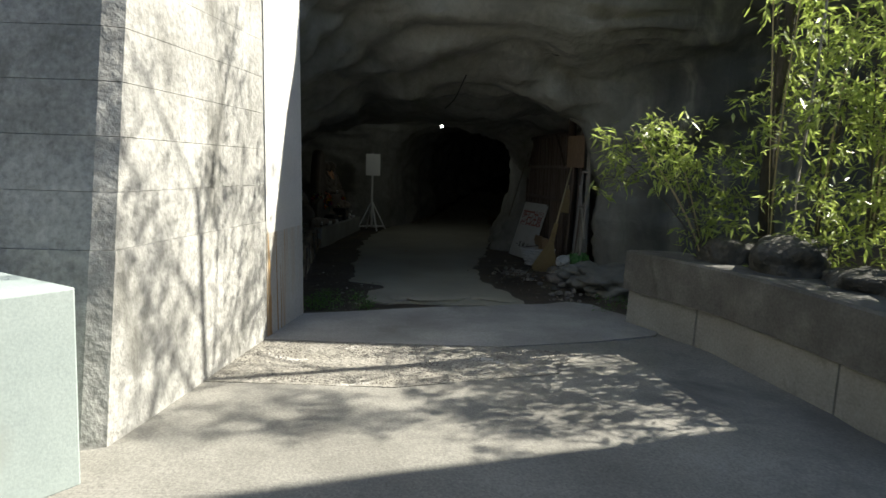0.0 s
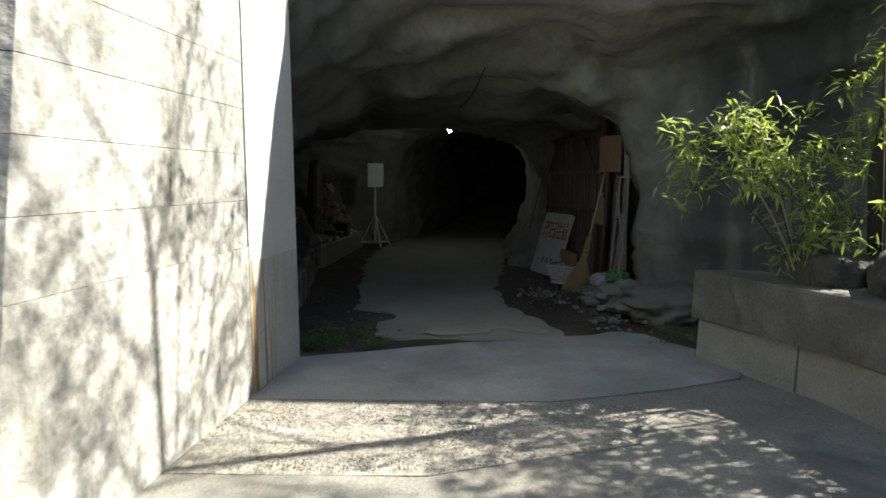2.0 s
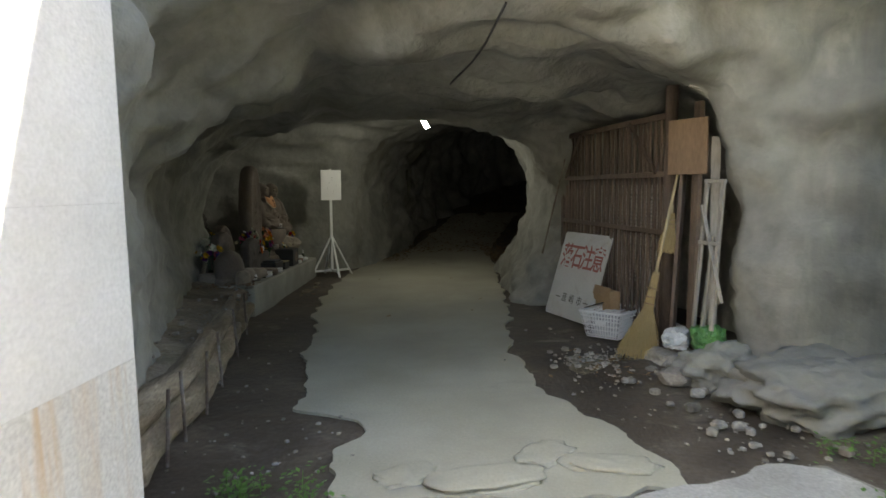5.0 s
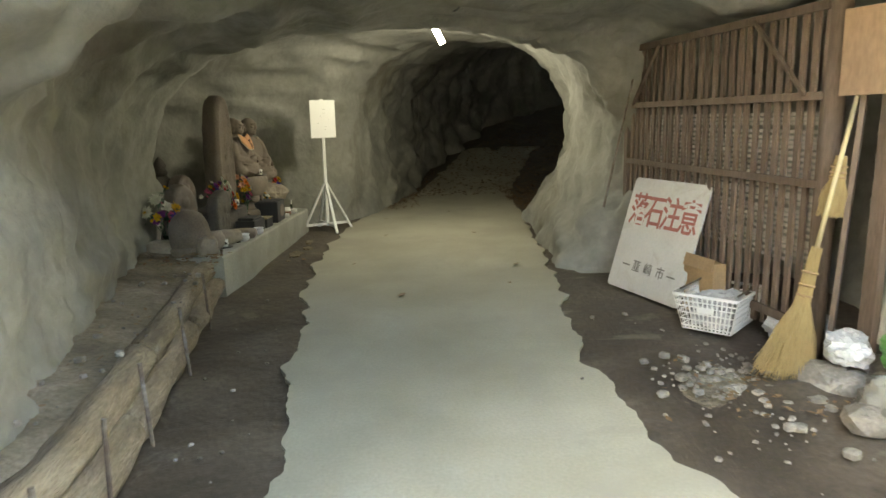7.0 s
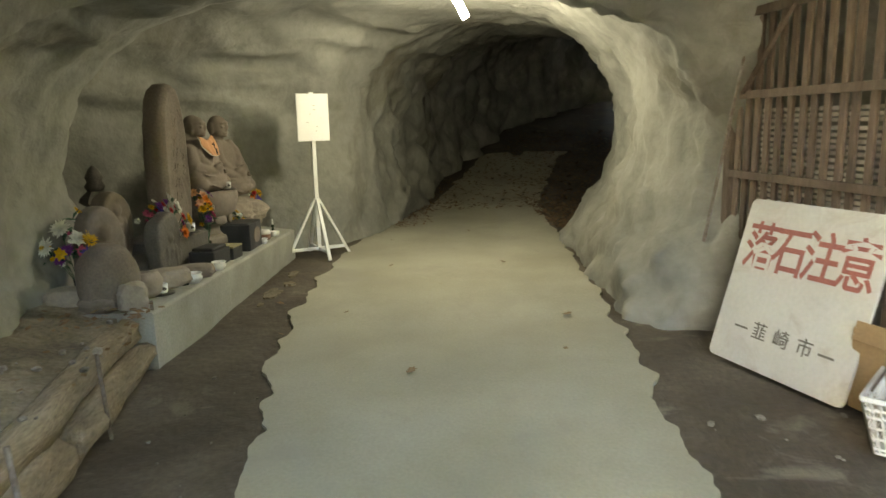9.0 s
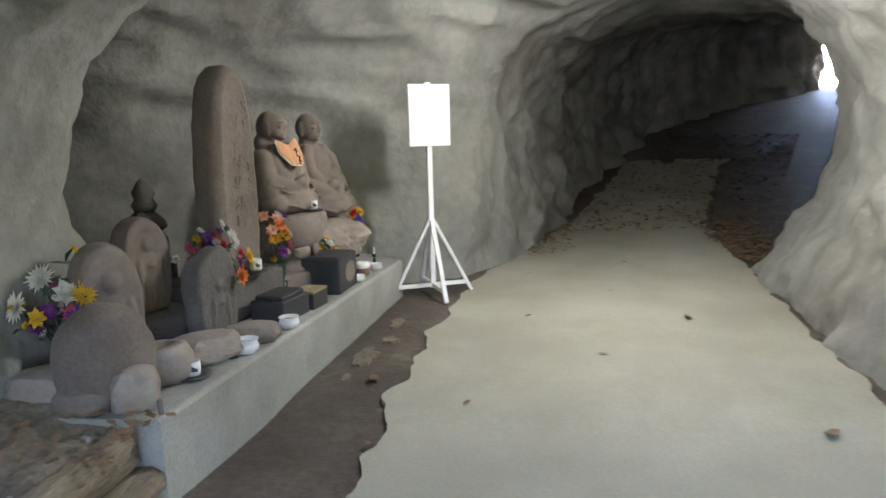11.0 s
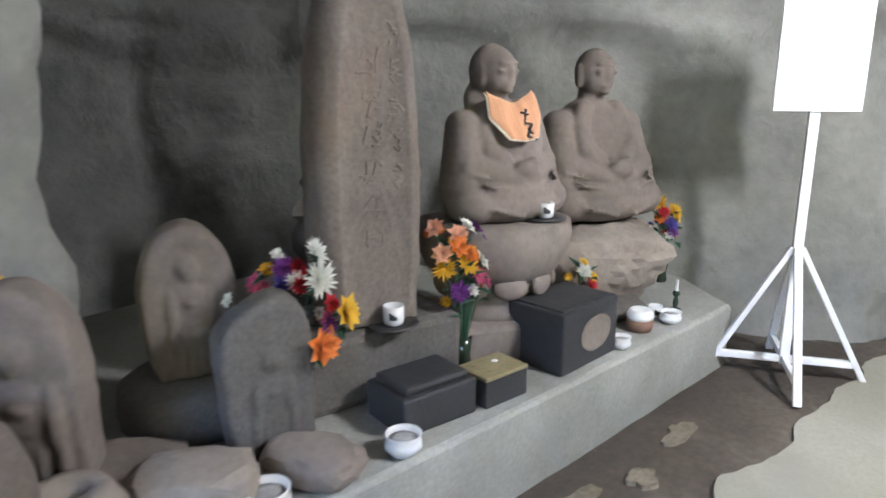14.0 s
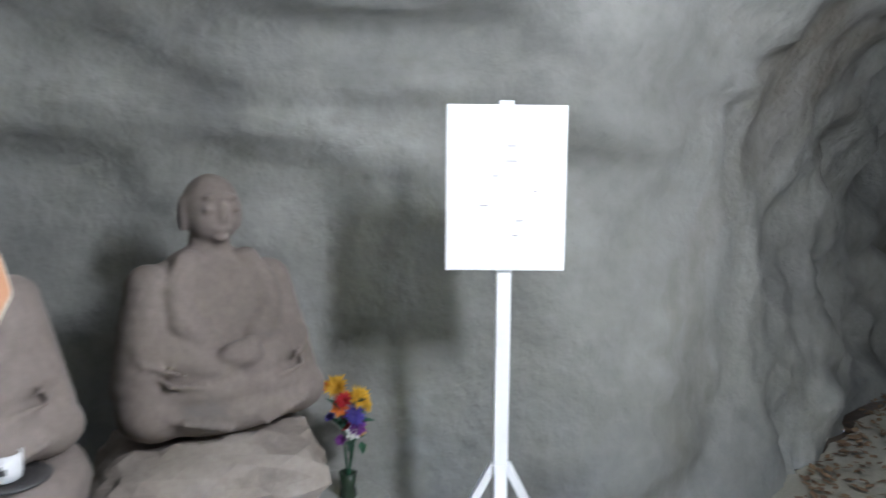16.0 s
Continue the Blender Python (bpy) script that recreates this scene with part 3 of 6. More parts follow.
# ---- the concrete retaining wall ----
def retaining_wall():
    w = thing("retaining_wall", 0, 0, 0, 0, "tall board-marked grey concrete retaining wall with a chamfered corner", "retaining wall", kind="structure")
    top = 5.2

    def slab(plan_low, plan_high, z0, z1, name, material):
        bm = bmesh.new()
        nz = max(1, int((z1 - z0) / 0.15))
        rings = []
        for i in range(nz + 1):
            z = z0 + (z1 - z0) * i / nz
            ring = []
            for (ax, ay), (bx, by) in zip(plan_low, plan_high):
                f = z / top
                ring.append(bm.verts.new((ax + (bx - ax) * f, ay + (by - ay) * f, z)))
            rings.append(ring)
        n = len(plan_low)
        for a, b in zip(rings, rings[1:]):
            for k in range(n):
                bm.faces.new((a[k], a[(k + 1) % n], b[(k + 1) % n], b[k]))
        bm.faces.new(rings[0][::-1])
        bm.faces.new(rings[-1])
        return part(name, bm, material, w)

    # lifts between the horizontal pour joints, each a few millimetres off the last
    low = [(-1.735, 3.42), (-1.505, 5.76), (-1.405, 6.80), (-2.1, 6.95), (-6.0, 6.95), (-6.0, 3.37), (-1.85, 3.37)]
    high = [(-1.86, 4.45), (-1.62, 5.9), (-1.53, 6.88), (-2.1, 7.0), (-6.0, 7.0), (-6.0, 4.40), (-1.98, 4.40)]
    zs = [-0.1, 1.03, 1.34, 1.64, 1.94, 2.24, 2.54, 2.84, 3.14, 3.74, 4.4, top]
    rnd = random.Random(4)
    for i, (a, b) in enumerate(zip(zs, zs[1:])):
        d = 0.0 if i == 0 else -0.006 - 0.006 * rnd.random()
        lo = [(x + (d if k in (0, 1, 2) else 0), y - (d if k in (5, 6, 0) else 0)) for k, (x, y) in enumerate(low)]
        hi = [(x + (d if k in (0, 1, 2) else 0), y - (d if k in (5, 6, 0) else 0)) for k, (x, y) in enumerate(high)]
        slab(lo, hi, a, b - 0.003, "wall_lift", CONCRETE)
    return w


retaining_wall()
# end strip, rust-brown seepage low down; bounced light painted into its pale tone
facing = thing("wall_end_facing", 0, 0, 0, 0, "cement facing, bounce light in its pale tone, with rust-brown seepage streaks at the wall's end", "wall facing", kind="structure")
for z0, z1, mt, lab in ((0.0, 0.92, END_CONCRETE, "rust-streaked lower facing"), (0.921, 1.46, CLEAN_END, "clean upper facing"), (1.461, 4.0, CLEAN_END, "clean upper facing")):
    bm = bmesh.new()
    vs = []
    for z in (z0, z1):
        f = z / 5.2
        for (ax, ay, bx, by) in ((-1.498, 5.78, -1.613, 5.92), (-1.398, 6.79, -1.523, 6.87), (-1.44, 6.80, -1.563, 6.88), (-1.54, 5.79, -1.655, 5.93)):
            vs.append(bm.verts.new((ax + (bx - ax) * f, ay + (by - ay) * f, z)))
    for k in range(4):
        bm.faces.new((vs[k], vs[(k + 1) % 4], vs[4 + (k + 1) % 4], vs[4 + k]))
    bm.faces.new(vs[4:])
    bm.faces.new(vs[:4][::-1])
    part("facing_panel", bm, mt, facing, lab)

RUSTSTREAK = mat("rust_brown_seepage", [(0.34, 0.20, 0.09), (0.46, 0.30, 0.15), (0.55, 0.40, 0.24)], 3, 40, 0.9, 0.3, 0.004, stretch=(2, 2, 0.3), grain=0.35)
for y0, wide, tall, seed in ((5.82, 0.085, 0.98, 1), (6.02, 0.030, 0.90, 2), (6.12, 0.020, 0.62, 3)):
    bm = bmesh.new()
    rows = []
    for k in range(15):
        z = 0.01 + (tall - 0.01) * k / 14
        f = z / 5.2
        w = wide * (1 - (k / 14) ** 3) * (0.8 + 0.5 * noise.noise(Vector((seed, z * 3.5, 0)))) + 0.004
        c = y0 + 0.02 * noise.noise(Vector((seed, z * 2.0, 4)))
        row = []
        for y in (c, c + 0.5 * w, c + w):
            x = -1.498 + 0.1 * (y - 5.78) / 1.01 - 0.12 * f
            row.append(bm.verts.new((x + (0.004 if y == c + 0.5 * w else 0.002), y, z)))
        rows.append(row)
    for a, b in zip(rows, rows[1:]):
        for k in range(2):
            bm.faces.new((a[k], a[k + 1], b[k + 1], b[k]))
    part("seepage_crust", bm, RUSTSTREAK, facing, "rust-brown mineral crust")

blk = box(1.1, 0.75, 0.94, bevel=0.012)
ang = math.degrees(math.atan2(0.34, 0.21))
solo("concrete_block", blk, BLOCK, pose(-2.10, 3.0, 0.0, 0, 0, ang) @ pose(-0.30, 0.0, 0.0), "pale green-grey concrete block beside the retaining wall", "concrete block")


# ---- planter wall on the other side ----
def planter():
    w = thing("planter_wall", 0, 0, 0, 0, "low dark concrete planter wall on a pale kerb course", "planter wall", kind="structure")
    line = [(1.86, 6.88), (2.30, 5.85), (2.56, 4.2), (2.85, 1.5), (3.1, -6)]

    def course(z0, z1, inset, thick, y_from, y_to):
        bm = bmesh.new()
        ys = [p[1] for p in line][::-1]
        xs = [p[0] for p in line][::-1]
        n = 10
        rings = []
        for k in range(n + 1):
            y = y_from + (y_to - y_from) * k / n
            x = float(np.interp(y, ys, xs)) + inset
            rings.append([bm.verts.new(p) for p in ((x, y, z0), (x + 0.015, y, z1 - 0.02), (x + 0.035, y, z1), (x + thick, y, z1), (x + thick, y, z0))])
        for a, b in zip(rings, rings[1:]):
            for k in range(5):
                bm.faces.new((a[k], a[(k + 1) % 5], b[(k + 1) % 5], b[k]))
        bm.faces.new(rings[0])
        bm.faces.new(rings[-1][::-1])
        return rough_up(bm, 0.004, 6, y_from)
    part("coping", course(0.37, 0.76, -0.005, 0.55, 6.88, -6), KERB, w, "dark algae-stained upper course")
    for a, b in ((6.86, 5.99), (5.97, 4.3), (4.28, 2.4), (2.38, 0.2), (0.18, -6)):
        part("kerb_stone", course(-0.1, 0.365, 0.03, 0.4, a, b), PALE_KERB, w, "pale kerb course")
    return w


planter()
bm = sheet(axis([(2.4, 7.0, 0.25)]), axis([(-6, 7.2, 0.3)]), lambda x, y: 0.0)
for v in bm.verts:
    f = float(np.interp(v.co.y, [-6, 1.5, 4.2, 5.85, 6.88, 7.5], [3.5, 3.25, 2.95, 2.7, 2.26, 2.1]))
    v.co.x = f + (v.co.x - 2.4) * (9.5 - f) / 4.6
    v.co.z = 0.70 + 0.10 * noise.noise(v.co * 0.9) + 0.25 * max(0, v.co.x - 4.0)
solo("planting_bed", bm, SOIL, Matrix(), "raised bed of dark earth behind the planter wall", "planting bed", kind="structure", smooth=True)

# rock shoulder at the cave mouth
for (x, y, sx, sy, sz, seed, rz) in ((2.35, 8.75, 1.3, 0.9, 0.42, 2, 20), (3.3, 8.2, 1.5, 1.0, 0.5, 5, -10), (1.95, 9.45, 0.7, 0.5, 0.36, 7, 40)):
    solo("boulder", rough_up(stone(sx, sy, sz, seed, 5, 0.30), 0.030, 6, seed, 0.6), ROCK, pose(x, y, -0.05, 0, 0, rz), "flat grey rock shoulder beside the cave mouth", "boulder", "rocks at the cave mouth", smooth=True)

# unseen plain screens, added to cut sky light behind and shape the sun patch
def light_screen(points, top, name):
    bm = bmesh.new()
    rings = []
    for (x, y) in points:
        rings.append([bm.verts.new((x, y, z)) for z in steps(-0.5, top, 1.0)])
    for a, b in zip(rings, rings[1:]):
        for k in range(len(a) - 1):
            bm.faces.new((a[k], b[k], b[k + 1], a[k + 1]))
    return solo(name, bm, SCREEN, Matrix(), "plain unseen screen that blocks sky and sunlight", "hillside", kind="structure", smooth=True)


light_screen([(9, -13), (0, -15), (-10, -12), (-10, 3.2)], 8.0, "sky_screen_south")
light_screen([(14, 4.2), (9.0, 5.55), (6.0, 5.50), (6.3, 3.0), (6.5, -4), (7, -14)], 7.5, "sun_screen_east")


# ---- left bank, logs and stakes ----
BANK_LINE = [(7.6, -1.80), (8.1, -1.84), (9.2, -1.88), (10.6, -2.05), (11.6, -2.19), (12.7, -2.33)]
ys = steps(7.6, 12.62, 0.07)
bm = bmesh.new()
rows = []
for y in ys:
    x0 = lerp_table(BANK_LINE, y)[0] - 0.10
    row = []
    for k in range(15):
        f = k / 14
        x = x0 - 1.05 * f
        z = 0.29 + 0.16 * f + 0.10 * max(0.0, y - 12.1) + 0.035 * noise.noise(Vector((x * 3, y * 3, 1))) + 0.018 * noise.noise(Vector((x * 9, y * 9, 1)))
        if k == 0:
            z = -0.1
        row.append(bm.verts.new((x, y, z)))
    rows.append(row)
for a, b in zip(rows, rows[1:]):
    for k in range(14):
        bm.faces.new((a[k], b[k], b[k + 1], a[k + 1]))
solo("earth_bank", bm, BANK, Matrix(), "raised bank of sandy earth held by rotting logs", "earth bank", kind="structure", smooth=True)


def log(y0, y1, z, r, out, seed):
    bm = bmesh.new()
    n, seg = int((y1 - y0) / 0.06), 14
    rings = []
    for i in range(n + 1):
        y = y0 + (y1 - y0) * i / n
        x = lerp_table(BANK_LINE, y)[0] + out + 0.02 * noise.noise(Vector((seed, y * 1.5, 0)))
        ring = []
        for k in range(seg):
            a = 2 * math.pi * k / seg
            rr = r * (1 + 0.42 * noise.noise(Vector((math.cos(a) * 1.5, y * 2.2, math.sin(a) * 1.5 + seed))) + 0.2 * noise.noise(Vector((math.cos(a) * 5, y * 1.2, math.sin(a) * 5 + seed))))
            ring.append(bm.verts.new((x + rr * math.cos(a), y, z + rr * math.sin(a))))
        rings.append(ring)
    for a, b in zip(rings, rings[1:]):
        for k in range(seg):
            bm.faces.new((a[k], a[(k + 1) % seg], b[(k + 1) % seg], b[k]))
    bm.faces.new(rings[0][::-1])
    bm.faces.new(rings[-1])
    return solo("log", bm, LOG, Matrix(), "rotting weathered log edging the earth bank", "log", "logs along the bank", smooth=True)


log(7.75, 9.55, 0.09, 0.10, -0.07, 1)
log(9.60, 11.20, 0.09, 0.10, -0.07, 2)
log(11.25, 12.55, 0.09, 0.095, -0.06, 3)
log(7.8, 10.2, 0.26, 0.09, -0.12, 4)
log(10.25, 12.5, 0.26, 0.085, -0.11, 5)
for y, lean in ((8.13, 3), (8.49, -2), (9.0, 2), (9.62, -3), (10.62, -4), (11.58, -3), (12.60, -2)):
    x = lerp_table(BANK_LINE, y)[0] + 0.045
    solo("stake", rod((0, 0, -0.1), (0, 0, 0.42), 0.011, seg=8), RUST, pose(x, y, 0, 0, lean, 0), "thin rusty grey steel stake holding the logs", "stake", "stakes along the bank")

# ---- shrine platform ----
def slab_poly(pts, z0, z1, seg_noise=0.006):
    bm = bmesh.new()
    dense_pts = []
    for a, b in zip(pts, pts[1:] + pts[:1]):
        n = max(1, int((Vector(b) - Vector(a)).length / 0.12))
        dense_pts += [(a[0] + (b[0] - a[0]) * k / n, a[1] + (b[1] - a[1]) * k / n) for k in range(n)]
    rings = []
    for inset, z in ((0, z0), (0, (z0 + z1) / 2), (0.0, z1 - 0.02), (0.008, z1 - 0.006), (0.02, z1)):
        ring = []
        for (x, y) in dense_pts:
            w = seg_noise * noise.noise(Vector((x * 5, y * 5, z * 5)))
            ring.append(bm.verts.new((x - inset + w, y, z + 0.5 * w)))
        rings.append(ring)
    n = len(dense_pts)
    for a, b in zip(rings, rings[1:]):
        for k in range(n):
            bm.faces.new((a[k], a[(k + 1) % n], b[(k + 1) % n], b[k]))
    bm.faces.new(rings[-1])
    return bm


solo("shrine_platform", slab_poly([(-2.26, 12.55), (-1.955, 15.86), (-2.3, 16.15), (-2.75, 16.3), (-3.6, 16.0), (-4.2, 15.0), (-4.2, 13.0), (-3.3, 12.5)], -0.1, 0.36),
     PLATFORM, Matrix(), "long low grey cement platform carrying the shrine stones", "platform", kind="structure")

PZ = 0.36


# ---- tall inscribed stele ----
def slab_stone(outline, depth, seed, amount=0.008, cuts=0.03, chamfer=False):
    """A standing stone: an outline in x and z, given a rounded thickness along y."""
    bm = bmesh.new()
    for _ in range(2):          # ease the corners
        eased = []
        for a, b in zip(outline, outline[1:] + outline[:1]):
            if a[1] == 0 and b[1] == 0:
                eased += [a, b]
            else:
                eased += [(0.75 * a[0] + 0.25 * b[0], 0.75 * a[1] + 0.25 * b[1]), (0.25 * a[0] + 0.75 * b[0], 0.25 * a[1] + 0.75 * b[1])]
        outline = eased
    pts = []
    for a, b in zip(outline, outline[1:] + outline[:1]):
        n = max(1, int((Vector(b) - Vector(a)).length / cuts))
        pts += [(a[0] + (b[0] - a[0]) * k / n, a[1] + (b[1] - a[1]) * k / n) for k in range(n)]
    cx = sum(p[0] for p in pts) / len(pts)
    cz = sum(p[1] for p in pts) / len(pts)
    rings = []
    front = [(-0.5, 0.05, 0.05), (-0.5, 0.35, 0.35), (-0.5, 0.65, 0.65), (-0.5, 0.90, 0.90), (-0.42, 0.975, 0.975), (-0.25, 1.0, 1.0)]
    if chamfer:          # a sunk flat panel between two slanting borders
        front = [(-0.46, 0.05, 0.05), (-0.46, 0.35, 0.45), (-0.46, 0.60, 0.86), (-0.50, 0.64, 0.90), (-0.50, 0.70, 0.95), (-0.30, 0.93, 0.985), (-0.15, 1.0, 1.0)]
    for off, sx, sz in front + [(0.25, 1.0, 1.0), (0.42, 0.97, 0.97), (0.5, 0.88, 0.88), (0.5, 0.4, 0.4), (0.5, 0.05, 0.05)]:
        rings.append([bm.verts.new((cx + (x - cx) * sx, off * depth, cz + (z - cz) * sz)) for x, z in pts])
    n = len(pts)
    for a, b in zip(rings, rings[1:]):
        for k in range(n):
            bm.faces.new((a[k], a[(k + 1) % n], b[(k + 1) % n], b[k]))
    bm.faces.new(rings[0][::-1])
    bm.faces.new(rings[-1])
    bmesh.ops.recalc_face_normals(bm, faces=bm.faces)
    return rough_up(bm, amount, 9, seed, 0.4)


STELE_DIR = 74.0
stele = solo("inscribed_stele", slab_stone([(-0.18, 0), (-0.207, 0.42), (-0.193, 0.80), (-0.155, 1.06), (-0.09, 1.19), (0.0, 1.225), (0.09, 1.19), (0.155, 1.06), (0.193, 0.80), (0.207, 0.42), (0.18, 0)], 0.18, 1, 0.006, chamfer=True),
             STELE_STONE, pose(-2.605, 14.035, 0.615, 0, 0, STELE_DIR), "tall brown-grey stone stele with a rounded top and worn carving", "stele", smooth=True)
rnd = random.Random(11)
for k in range(11):          # worn, unreadable carved signs in two columns
    side = k > 5
    bm = bmesh.new()
    for j in range(8):
        a = rnd.choice((0.0, 1.57, 0.25, 1.3, 0.8, 2.3))
        l = rnd.uniform(0.010, 0.026) * (0.7 if side else 1.15)
        cx, cz = rnd.uniform(-0.03, 0.03) * (0.6 if side else 1.1), rnd.uniform(-0.035, 0.035)
        bar((cx - l * math.cos(a), 0, cz - l * math.sin(a)), (cx + l * math.cos(a), 0, cz + l * math.sin(a)), 0.007, 0.009, bm, 0.002)
    c = part("carved_sign", bm, STELE_STONE, stele, "worn carved sign")
    c.matrix_basis = pose(0.085, -0.0825, 0.99 - 0.115 * (k - 6)) if side else pose(-0.005, -0.0825, 0.90 - 0.115 * k)

solo("stele_base", rough_up(box(0.66, 0.42, 0.265, bevel=0.03), 0.01, 7, 3), STATUE_DARK, pose(-2.70, 14.06, PZ, 0, 0, 76), "dark rectangular base stone under the stele", "base stone", smooth=False)


# ---- relief stones ----
def relief_figure(bm, scale, y):
    """A worn standing figure cut in low relief on the face of a stone."""
    shapes = [(0, 0.80, 0.17, 0.19, 0.10), (0, 0.54, 0.30, 0.34, 0.08), (0, 0.25, 0.27, 0.50, 0.07), (0, 0.56, 0.14, 0.08, 0.13)]
    shapes += [(sx * 0.125, 0.50, 0.10, 0.36, 0.10) for sx in (-1, 1)] + [(sx * 0.14, 0.28, 0.07, 0.34, 0.09) for sx in (-1, 1)]
    shapes += [(x, 0.22, 0.035, 0.42, 0.10) for x in (-0.07, -0.01, 0.055)]
    for (x, z, sx, sz, sy) in shapes:
        own = bmesh.new()
        bmesh.ops.create_icosphere(own, subdivisions=2, radius=0.5)
        bmesh.ops.scale(own, vec=(sx * scale, 0.9 * sy * scale, sz * scale), verts=own.verts)
        bmesh.ops.translate(own, vec=(x * scale, y, z * scale), verts=own.verts)
        join(bm, own)
    return bm


def relief(name, outline, depth, seed, m, label, fig, material):
    bm = slab_stone(outline, depth, seed, 0.006)
    relief_figure(bm, fig, -depth * 0.5 + 0.004)
    ob = solo(name, bm, material, m, label, "stone statue", "small relief statues", smooth=True)
    mod = ob.modifiers.new("fuse", "REMESH")
    mod.mode, mod.voxel_size, mod.use_smooth_shade = "VOXEL", 0.008, True
    sm = ob.modifiers.new("wear", "SMOOTH")
    sm.iterations, sm.factor = 2, 0.5
    return ob


relief("relief_statue", [(-0.145, 0), (-0.165, 0.36), (-0.115, 0.57), (-0.02, 0.65), (0.085, 0.60), (0.15, 0.46), (0.14, 0)], 0.17, 2, pose(-2.74, 12.99, PZ - 0.01, 0, 0, 56),
       "grey pointed stone with a worn carved figure and lichen", 0.58, STATUE)
relief("relief_statue", [(-0.11, 0), (-0.15, 0.12), (-0.155, 0.33), (-0.10, 0.48), (0, 0.525), (0.10, 0.47), (0.15, 0.33), (0.145, 0.12), (0.10, 0)], 0.15, 3, pose(-2.88, 13.51, PZ + 0.16, 0, 0, 68),
       "brown oval stone with a carved figure on a round base", 0.47, STATUE)
relief("relief_statue", [(-0.125, 0), (-0.15, 0.30), (-0.14, 0.43), (-0.03, 0.495), (0.05, 0.52), (0.11, 0.48), (0.135, 0.38), (0.13, 0)], 0.13, 4, pose(-2.525, 13.55, PZ - 0.01, 0, 0, 73),
       "small grey wedge-topped stone with a carved figure", 0.40, STATUE_DARK)
solo("base_stone", rough_up(lathe([(0.20, 0), (0.245, 0.02), (0.255, 0.08), (0.245, 0.14), (0.20, 0.17)], 32), 0.008, 6, 5), STATUE_DARK, pose(-2.88, 13.51, PZ), "round dark base stone", "base stone", smooth=True)
# five-ring tower in the dark behind
g = thing("stone_pagoda", -3.40, 14.45, PZ, 0, "small weathered stone pagoda in the dark of the niche", "stone pagoda")
part("base", box(0.26, 0.26, 0.26, bevel=0.02), STATUE_DARK, g)
part("body", rough_up(lathe([(0.08, 0.26), (0.13, 0.32), (0.135, 0.40), (0.09, 0.47)], 20), 0.005, 8, 2), STATUE_DARK, g, smooth=True)
part("roof", lathe([(0.11, 0.47), (0.155, 0.50), (0.14, 0.54), (0.07, 0.60)], 4), STATUE_DARK, g)
part("finial", lathe([(0.065, 0.60), (0.085, 0.64), (0.06, 0.68), (0.075, 0.72), (0.04, 0.79), (0.01, 0.82)], 16), STATUE_DARK, g, smooth=True)

# round boulder leaning at the front, with stones round it
bm = bmesh.new()
bmesh.ops.create_icosphere(bm, subdivisions=4, radius=0.5)
for v in bm.verts:
    c = v.co.copy()
    c *= 1 + 0.07 * noise.noise(c * 2.6 + Vector((4, 1, 7)))
    v.co = Vector((c.x * 0.40, c.y * 0.30, max(c.z, -0.36) * 0.50 + 0.18))
solo("round_boulder", rough_up(bm, 0.006, 9, 4, 0.5), STELE_STONE, pose(-2.57, 12.70, PZ - 0.01, -10, 4, 50), "large rounded reddish-brown boulder leaning at the platform's end", "boulder", smooth=True)
for (x, y, z, sx, sy, sz, seed, rz, mt) in ((-2.84, 12.68, PZ - 0.01, 0.28, 0.22, 0.17, 3, 20, STATUE_PALE), (-2.62, 12.62, PZ - 0.01, 0.22, 0.16, 0.12, 8, -10, STATUE), (-2.42, 12.66, PZ - 0.01, 0.19, 0.16, 0.20, 12, 30, STATUE_PALE),
                                       (-2.42, 13.245, PZ, 0.34, 0.26, 0.15, 14, 55, STATUE_PALE), (-2.31, 13.55, PZ, 0.30, 0.20, 0.11, 19, 20, STATUE), (-2.66, 13.12, PZ, 0.42, 0.34, 0.10, 23, 50, STATUE)):
    solo("stone", stone(sx, sy, sz, seed, 3, 0.12), mt, pose(x, y, z, 0, 0, rz), "rough grey-brown loose stone on the shrine platform", "stone", "loose shrine stones", smooth=False)
b = thing("stone_bowl", -2.47, 12.96, PZ, 0, "rounded grey stone water bowl", "stone bowl")
part("bowl", rough_up(lathe([(0.09, 0), (0.125, 0.04), (0.13, 0.11), (0.10, 0.165), (0.055, 0.17), (0.045, 0.13), (0.02, 0.12)], 26), 0.006, 9, 3), STATUE_PALE, b, smooth=True)


# ---- seated statues ----
def blob(bm, at, size, rot=None):
    own = bmesh.new()
    bmesh.ops.create_icosphere(own, subdivisions=3, radius=0.5)
    m = Matrix.Translation(at) @ (rot or Matrix()) @ Matrix.Diagonal((*size, 1))
    own.transform(m)
    return join(bm, own)


def R(ax, deg):
    return Matrix.Rotation(radians(deg), 4, ax)


def ridge(bm, pts, r):
    """A fold of cloth: a soft rope of small lumps along a bent line."""
    pts = [Vector(p) for p in pts]
    for a, b_ in zip(pts, pts[1:]):
        for k in range(6):
            p = a.lerp(b_, k / 6)
            blob(bm, p, (r, r, r))


